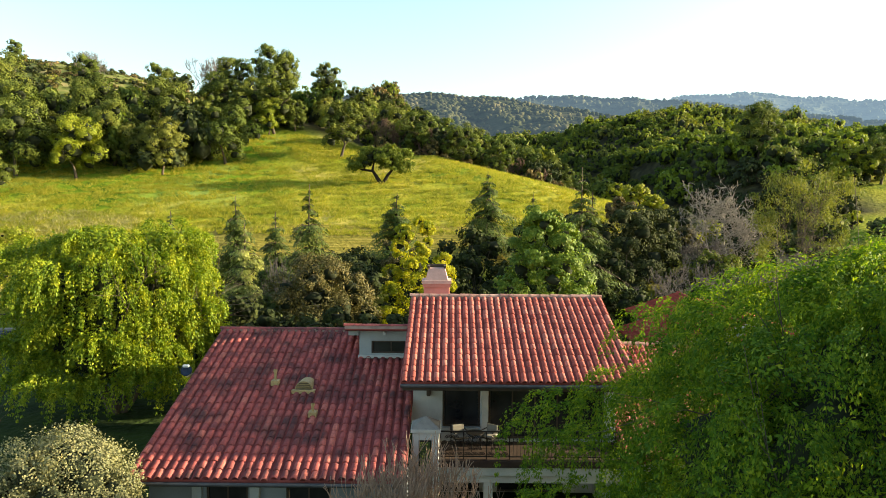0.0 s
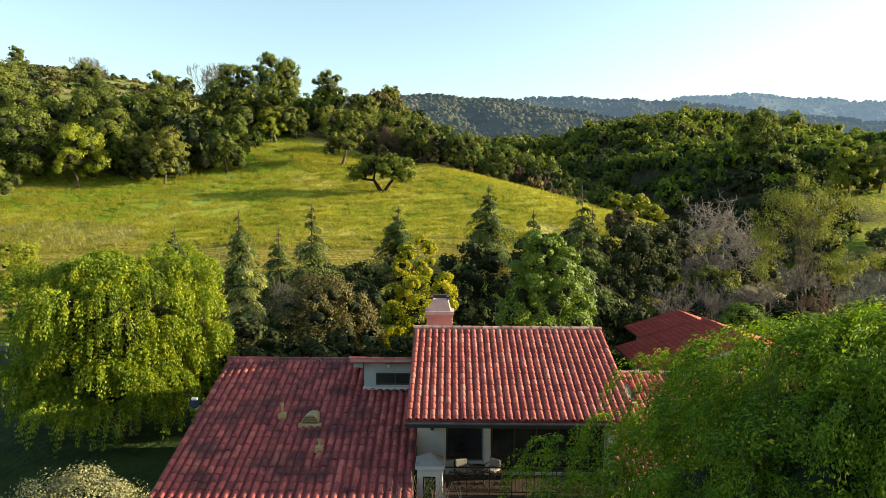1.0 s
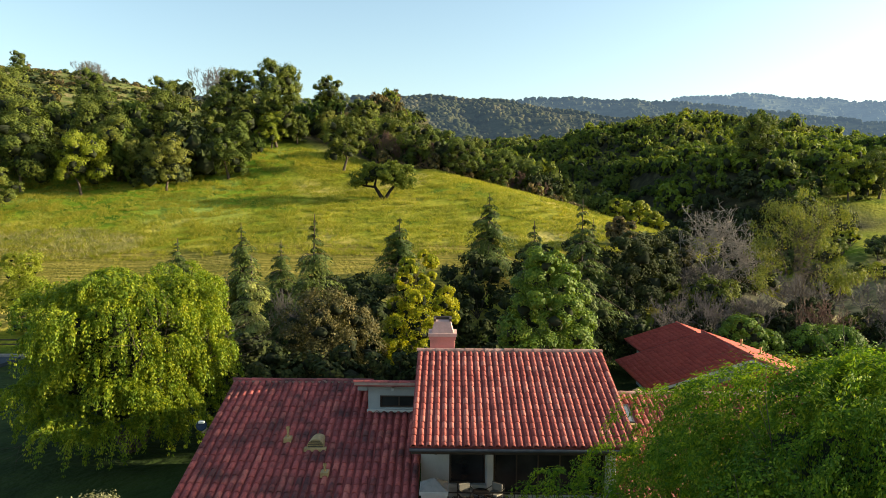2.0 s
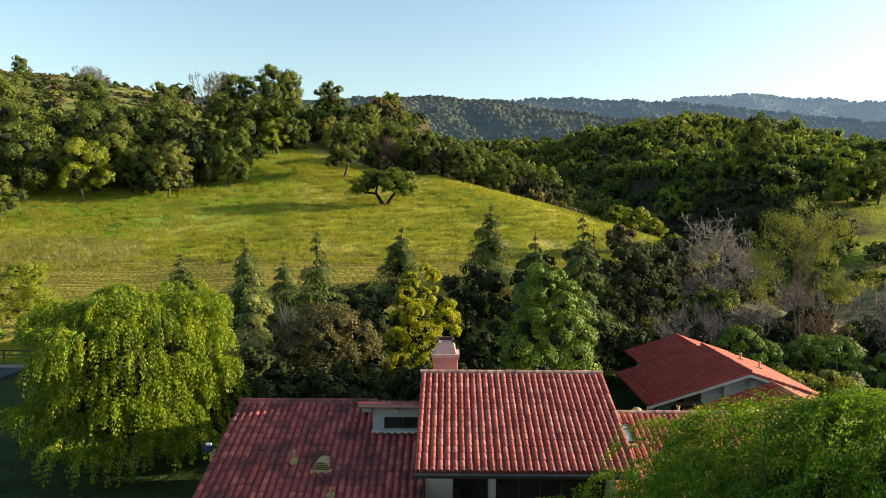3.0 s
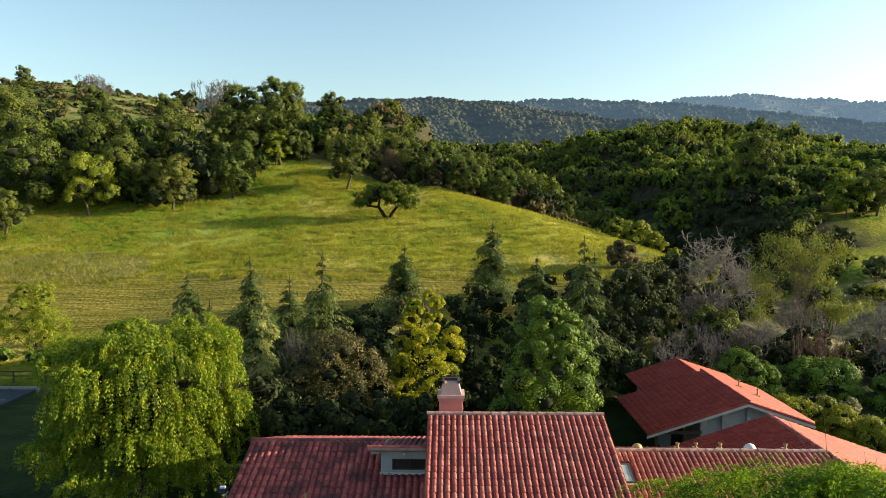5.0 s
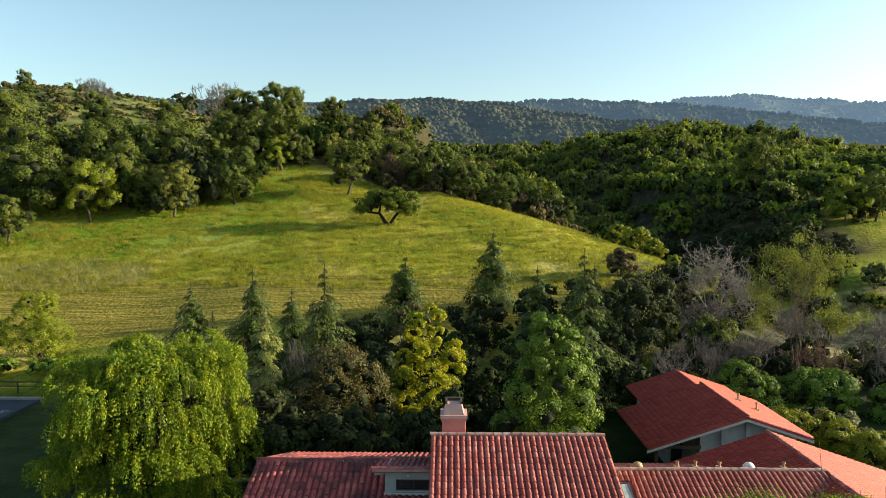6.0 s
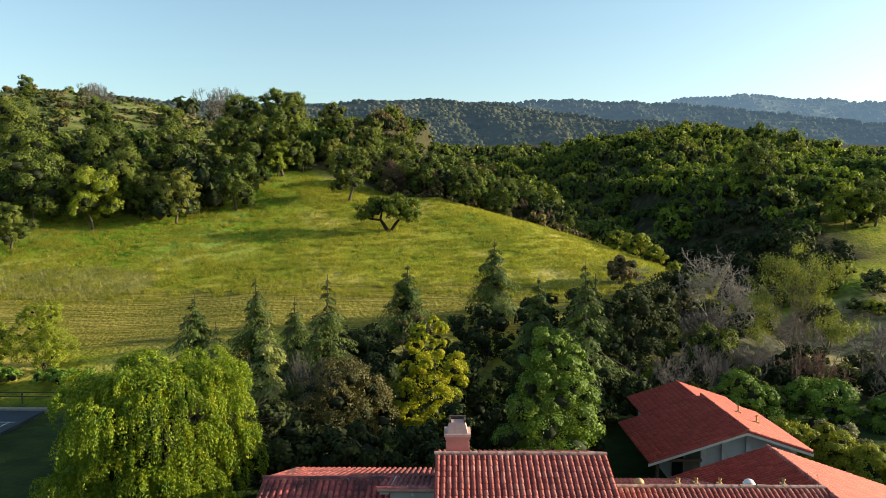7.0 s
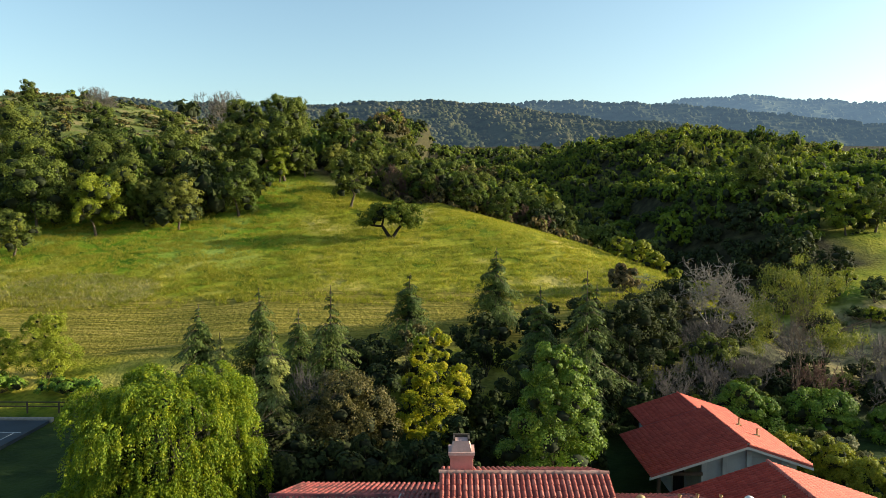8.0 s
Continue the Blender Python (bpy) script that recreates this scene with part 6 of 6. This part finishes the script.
lobes = ((-4.1, 0.2, 2.9, 1.5, 1.2, 26), (-1.6, 0.4, 4.1, 2.3, 1.6, 56), (1.3, -0.4, 4.4, 2.3, 1.6, 52), (3.7, 0.2, 3.8, 2.0, 1.6, 46), (0.1, 0.3, 3.2, 1.3, 1.0, 16), (-2.4, 1.8, 3.6, 1.6, 1.1, 18), (2.4, 1.8, 3.9, 1.8, 1.2, 20), (1.0, -1.8, 3.8, 1.7, 1.1, 18), (3.6, -0.4, 2.5, 1.5, 1.0, 26), (2.2, -1.2, 2.7, 1.2, 0.9, 14), (-3.4, -0.9, 2.6, 1.3, 0.9, 14))
cc = np.concatenate([ball(r, n) * np.array([rx, rx * 0.8, rz]) * r.uniform(0.5, 1, (n, 1)) + np.array([x, y, z]) for x, y, z, rx, rz, n in lobes])
crown_part(clump_leaves(r, cc, 0.5 * r.uniform(0.6, 1.3, len(cc)), 50, 0.26, 0.17, 0.8, 0.1, 0.35, 0.65, 0.6), L_LONE, lone, len(cc))

broad_tree("meadow_oak", at(-19.2, 128.4), "dense dark oak at the top of the meadow", L_OAK, 10.6, 8.6, r, 14, 11, 64, 0.2, 0.32, 0.02)
oak_a = broad_tree("oak_tree", at(-68.0, 113.5), "dark rounded oak at the edge of the woods", L_OAK, 13.0, 12.0, r, 15, 11, 50, 0.26, 0.35, -0.06, None, "oaks of the wooded hill")
oak_b = broad_tree("oak_tree", at(-38.2, 123.8), "olive-green oak at the edge of the woods", L_OAK, 10.5, 9.5, r, 14, 11, 60, 0.22, 0.32, -0.08, None, "oaks of the wooded hill")
oak_c = broad_tree("oak_tree", at(-34.0, 140.5), "tall dark oak on the hill's skyline", L_OAK, 17.6, 10.5, r, 18, 11, 60, 0.25, 0.35, 0.06, None, "oaks of the wooded hill", size=(0.3, 0.5))
bright = broad_tree("fresh_oak", at(-58.0, 112.8), "oak in fresh yellow-green leaf with a bare leaning trunk", L_BRIGHT, 10.6, 10.4, r, 12, 11, 62, 0.22, 0.28, 0.0, None, "fresh green oaks", 0.25, size=(0.26, 0.42))
tan_t = broad_tree("fresh_oak", at(-46.4, 117.2), "olive-green oak with a full crown to the ground", L_OLIVEOAK, 9.6, 8.4, r, 13, 11, 62, 0.2, 0.26, -0.06, None, "fresh green oaks")
grey = bare_tree("grey_tree", at(-69.6, 214.0), "grey leafless oak on the skyline", 14.5, r, M_GREYBARK, 4, 5, 0.55, 0.28, "tree", L_GREYLEAF, "", 3, 0.1, 17.0, 7, 0.06)
brown = bare_tree("brown_tree", at(-9.0, 142.0), "leafless reddish-brown tree at the edge of the woods", 8.0, r, M_REDTWIG, 4, 4, 0.6, 0.16, "tree", None, "bare trees at the meadow's edge", 3, 0.08, 9.0, 0, 0.03)
for o, pts in (
    (oak_a, ((-79, 108, 30, 0.95), (-74, 122, 80, 1.1), (-90, 118, 140, 1.1), (-62, 128, 200, 1.0), (-52, 132, 10, 1.0), (-84, 135, 250, 1.15), (-12, 146, 60, 0.9), (4, 148, 100, 0.85), (14, 152, 300, 0.8), (-102, 112, 77, 1.0), (62, 146, 200, 0.9))),
    (oak_b, ((-66, 104, 120, 0.7), (-30.5, 143, 40, 0.62), (-56, 121, 90, 1.1), (-43, 138, 200, 1.2), (-6, 139, 10, 0.95), (2, 137, 150, 0.8), (9, 133, 280, 0.75), (-88, 104, 33, 0.9), (-2, 152, 99, 1.1), (16, 140, 190, 0.8), (21, 138, 20, 0.7), (74.2, 125.5, 60, 0.82), (77, 131, 10, 0.7))),
    (oak_c, ((-26, 154, 70, 0.78), (-45, 165, 150, 0.9), (-52, 170, 220, 0.95), (-19, 152, 300, 0.68), (-112, 186, 40, 0.55), (-122, 176, 90, 0.6), (-60, 150, 20, 0.8), (-38, 168, 200, 0.9), (-12, 160, 120, 0.85), (-75, 150, 45, 0.8))),
    (bright, ((-76, 128, 130, 1.0), (-35, 140, 220, 0.7), (68.8, 125.0, 40, 0.8))),
    (tan_t, ((-52, 119.5, 170, 0.85), (-25, 146, 60, 0.75), (6, 142, 250, 0.8), (-66, 121, 310, 0.9))),
    (grey, ((-98, 197, 120, 0.55), (-104, 205, 10, 0.5))),
    (brown, ((-14, 143, 200, 1.0), (-3, 145, 60, 0.9), (8, 139, 170, 0.8), (1, 140, 10, 0.9), (-5, 138.5, 90, 0.8), (12, 136, 240, 0.7), (-11.5, 140, 300, 0.9), (17, 134, 20, 0.6), (-1, 150, 140, 1.0))),
):
    for x, y, turn, s in pts:
        spot(o, x, y, turn, s)


# ---- far woods ----
def crown_template(q, lobes, subs, count, leaf):
    """A crown of leafy lobes over solid hearts, dark in place of shade; leaves are single triangles, the hearts come
    last.
    """
    lobe_v, lobe_f = canopy_form()
    u = (np.arange(lobes) + 0.5) / lobes
    az = np.arange(lobes) * 2.39996 + q.normal(0, 0.4, lobes)
    ring = np.sqrt(np.clip(1 - u ** 2, 0, 1)) * q.uniform(0.45, 0.72, lobes)
    c = np.stack([ring * np.cos(az), ring * np.sin(az), 0.35 + 0.62 * u * q.uniform(0.75, 1.15, lobes)], 1)
    rad = q.uniform(0.3, 0.46, lobes)
    way = ball(q, lobes * subs).reshape(lobes, subs, 3)
    way[..., 2] = np.where(way[..., 2] < -0.3, -way[..., 2], way[..., 2])
    sc = c[:, None] + way * (rad * 0.7)[:, None, None]
    sr = rad[:, None] * 0.42 * q.uniform(0.6, 1.3, (lobes, subs))
    o = ball(q, lobes * subs * count).reshape(lobes, subs, count, 3)
    o = np.where((o * way[:, :, None]).sum(-1, keepdims=True) < -0.2, -o, o)
    p = (sc[:, :, None] + o * sr[:, :, None, None] * q.uniform(0.4, 1.15, (lobes, subs, count, 1)) ** 0.7).reshape(-1, 3)
    nrm = unit((o * 0.8 + way[:, :, None] * 0.4 + q.normal(0, 0.45, o.shape)).reshape(-1, 3) + np.array([0, 0, 0.15]))
    d = q.normal(size=p.shape)
    d = unit(d - (d * nrm).sum(1, keepdims=True) * nrm)
    s = np.cross(nrm, d)
    ln = leaf * q.uniform(0.6, 1.4, (len(p), 1))
    t = np.stack([p + d * ln, p - d * ln * 0.5 + s * ln * 0.7, p - d * ln * 0.5 - s * ln * 0.7], 1).reshape(-1, 3)
    sets = [(t, np.arange(len(t)).reshape(-1, 3))]
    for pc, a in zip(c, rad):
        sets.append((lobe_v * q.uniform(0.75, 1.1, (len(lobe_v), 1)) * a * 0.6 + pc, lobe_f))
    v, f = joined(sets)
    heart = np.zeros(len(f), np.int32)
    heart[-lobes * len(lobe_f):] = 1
    return v, f, heart


def woods(name, label, spots, seed, lobes, subs, count, leaf, materials):
    """Many crowns in one mesh: each takes one of the leaf materials."""
    q = np.random.default_rng(seed)
    temps = [crown_template(q, lobes, subs, count, leaf) for _ in range(7)]
    vs, fs, ms, o = [], [], [], 0
    for x, y, z, s, tall in spots:
        v, f, heart = temps[int(q.integers(0, 7))]
        a = q.uniform(0, 6.28)
        c, sn = math.cos(a), math.sin(a)
        p = np.stack([v[:, 0] * c - v[:, 1] * sn, v[:, 0] * sn + v[:, 1] * c, v[:, 2]], 1) * np.array([s, s, s * tall])
        vs.append(p + np.array([x, y, z]))
        fs.append(f + o)
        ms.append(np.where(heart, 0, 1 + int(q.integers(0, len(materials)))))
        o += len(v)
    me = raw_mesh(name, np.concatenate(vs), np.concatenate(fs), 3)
    for m in (M_INNERSHADE, *materials):
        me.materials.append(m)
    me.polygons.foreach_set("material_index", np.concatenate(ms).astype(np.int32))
    tagged(mesh_part(name, me, None), label, "woods", "", "stuff")


def scatter(q, x0, x1, y0, y1, gap, ok, size=1.0):
    out = []
    for gx in np.arange(x0, x1, gap):
        for gy in np.arange(y0, y1, gap):
            x, y = gx + q.uniform(-0.45, 0.45) * gap, gy + q.uniform(-0.45, 0.45) * gap
            if ok(x, y):
                out.append((x, y, float(height(x, y)) - 1.0, size * q.choice([0.55, 0.8, 1.0, 1.1, 1.4]) * q.uniform(4.4, 5.6), q.uniform(0.85, 1.3)))
    return out


def in_view(x, y):
    return abs(x) < 0.72 * y + 14


q = np.random.default_rng(31)


def left_edge(x):
    if x < -46:
        return 119
    if x < -30:
        return 119 + (x + 46) * 1.9
    if x < -11:
        return 151
    if x < 14:
        return 140
    return 136


def scrubby(x, y):
    return x < -32 and y < 290 and y > 150 + max(0, (x + 60) * 0.6)


def valley(x, y):
    return in_view(x, y) and (x > 44 or y > 136) and y > (152 if x > 80 else 140 if x > 72 or x < 58 else 121)


MIXED = (L_WOODS, L_WOODS, L_OAK, L_OLIVEOAK, L_DUSK)
GREEN = (L_WOODS, L_WOODS, L_WOODS, L_OLIVEOAK, L_BRIGHT)
SCRUB = (L_SCRUB, L_SCRUB, L_TAWNY, L_BROWN, L_OLIVEOAK, L_DUSK)
woods("hill_woods", "mixed oak woods behind the meadow", scatter(q, -175, 30, 100, 270, 5.8, lambda x, y: in_view(x, y) and y > left_edge(x) and not scrubby(x, y) and not (x > -50 and y > 183), 0.85), 1, 8, 8, 16, 0.085, MIXED)
woods("hill_scrub", "patchy olive and tan scrub over the hillside", [(x, y, z + 0.3 - 0.2 * s, s * 0.48, k * 0.75) for x, y, z, s, k in scatter(q, -190, -30, 140, 262, 3.7, lambda x, y: in_view(x, y) and scrubby(x, y) and math.sin(x * 0.21 + 1.0) * math.sin(y * 0.17) < 0.86)], 4, 4, 6, 9, 0.14, SCRUB)
woods("slope_woods", "brown and olive spring woods on the slope behind the meadow", scatter(q, -62, 22, 178, 318, 5.2, lambda x, y: in_view(x, y) and not scrubby(x, y) and x < 22, 0.58), 6, 7, 7, 11, 0.1, (L_WOODS, L_OAK, L_TAWNY, L_BROWN, L_OLIVEOAK, L_DUSK, L_WOODS))
woods("valley_woods", "dense dark oak woods at the foot of the opposite hill", scatter(q, 22, 140, 100, 180, 4.8, lambda x, y: valley(x, y) and y < 178, 0.62), 2, 7, 7, 13, 0.09, GREEN)
woods("valley_brush", "low dark brush in the valley below the meadow", [(x, y, z + 0.3, s * 0.5, k) for x, y, z, s, k in scatter(q, 42, 60, 106, 140, 3.6, lambda x, y: y > 106 + max(0, 48 - x))], 8, 6, 7, 12, 0.1, (L_DUSK,))
woods("knoll_woods", "dense dark oak woods over the opposite hill", scatter(q, 22, 230, 178, 350, 6.2, valley, 0.72), 5, 7, 7, 11, 0.095, GREEN)
woods("back_woods", "distant woods rising towards the mountains", scatter(q, -330, 330, 270, 620, 14, lambda x, y: in_view(x, y) and (y > 350 or x < 24) and not (-62 < x < 22 and y < 318)), 3, 5, 5, 7, 0.15, MIXED)
woods("edge_brush", "dry tawny brush along the meadow's upper edge", [(x, y, z + 0.5, s * 0.3, k) for x, y, z, s, k in scatter(q, -12, 26, 128, 139, 2.2, lambda x, y: y > 134 - 0.25 * max(x, 0) and y < 138.5 - 0.1 * max(x, 0))], 9, 5, 6, 10, 0.13, (L_TAWNY, L_BROWN, L_OLIVEOAK))


# ---- grass ----
def tufts(name, label, n, x0, x1, y0, y1, tall, material, ok, seed, each=1):
    q = np.random.default_rng(seed)
    m = n // each
    x = np.repeat(q.uniform(x0, x1, m), each) + q.normal(0, 0.7, m * each)
    y = np.repeat(q.uniform(y0, y1, m), each) + q.normal(0, 0.35, m * each)
    keep = np.array([ok(a, b) for a, b in zip(x, y)])
    x, y = x[keep], y[keep]
    k = 7
    p = np.repeat(np.stack([x, y, height(x, y)], 1), k, 0) + q.normal(0, 0.22, (len(x) * k, 3)) * np.array([1, 1, 0])
    h = tall * q.uniform(0.5, 1.3, len(p))
    lean = q.normal(0, 0.25, (len(p), 2))
    side = unit(np.stack([q.normal(size=len(p)), q.normal(size=len(p)) * 0.4, np.zeros(len(p))], 1)) * 0.04
    tip = p + np.stack([lean[:, 0], lean[:, 1], h], 1)
    v = np.stack([p - side, p + side, tip], 1).reshape(-1, 3)
    ob = mesh_part(name, raw_mesh(name, v, np.arange(len(v)).reshape(-1, 3), 3), material)
    tagged(ob, label, "grass", "", "stuff")


L_GRASS = leafy("meadow grass", [(0, (0.2, 0.235, 0.02)), (0.5, (0.34, 0.335, 0.038)), (1, (0.54, 0.45, 0.12))], 0.5, 0.1, 0.8)
L_STRAW = leafy("dry pale grass", [(0, (0.3, 0.27, 0.1)), (1, (0.5, 0.43, 0.2))], 0.3, 0.2, 0.8)
tufts("meadow_grass", "tall spring grass over the meadow", 36000, -85, 40, 84, 140, 0.36, L_GRASS, lambda a, b: b + 9 * math.sin(a * 0.05) * 0.2 > 87 and b < left_edge(a) + 4, 5, 9)
tufts("dry_grass", "patch of pale dry grass on the meadow", 1500, -64, -40, 88, 101, 0.4, L_STRAW, lambda a, b: ((a + 51) / 11) ** 2 + ((b - 94) / 5) ** 2 < 1, 6)
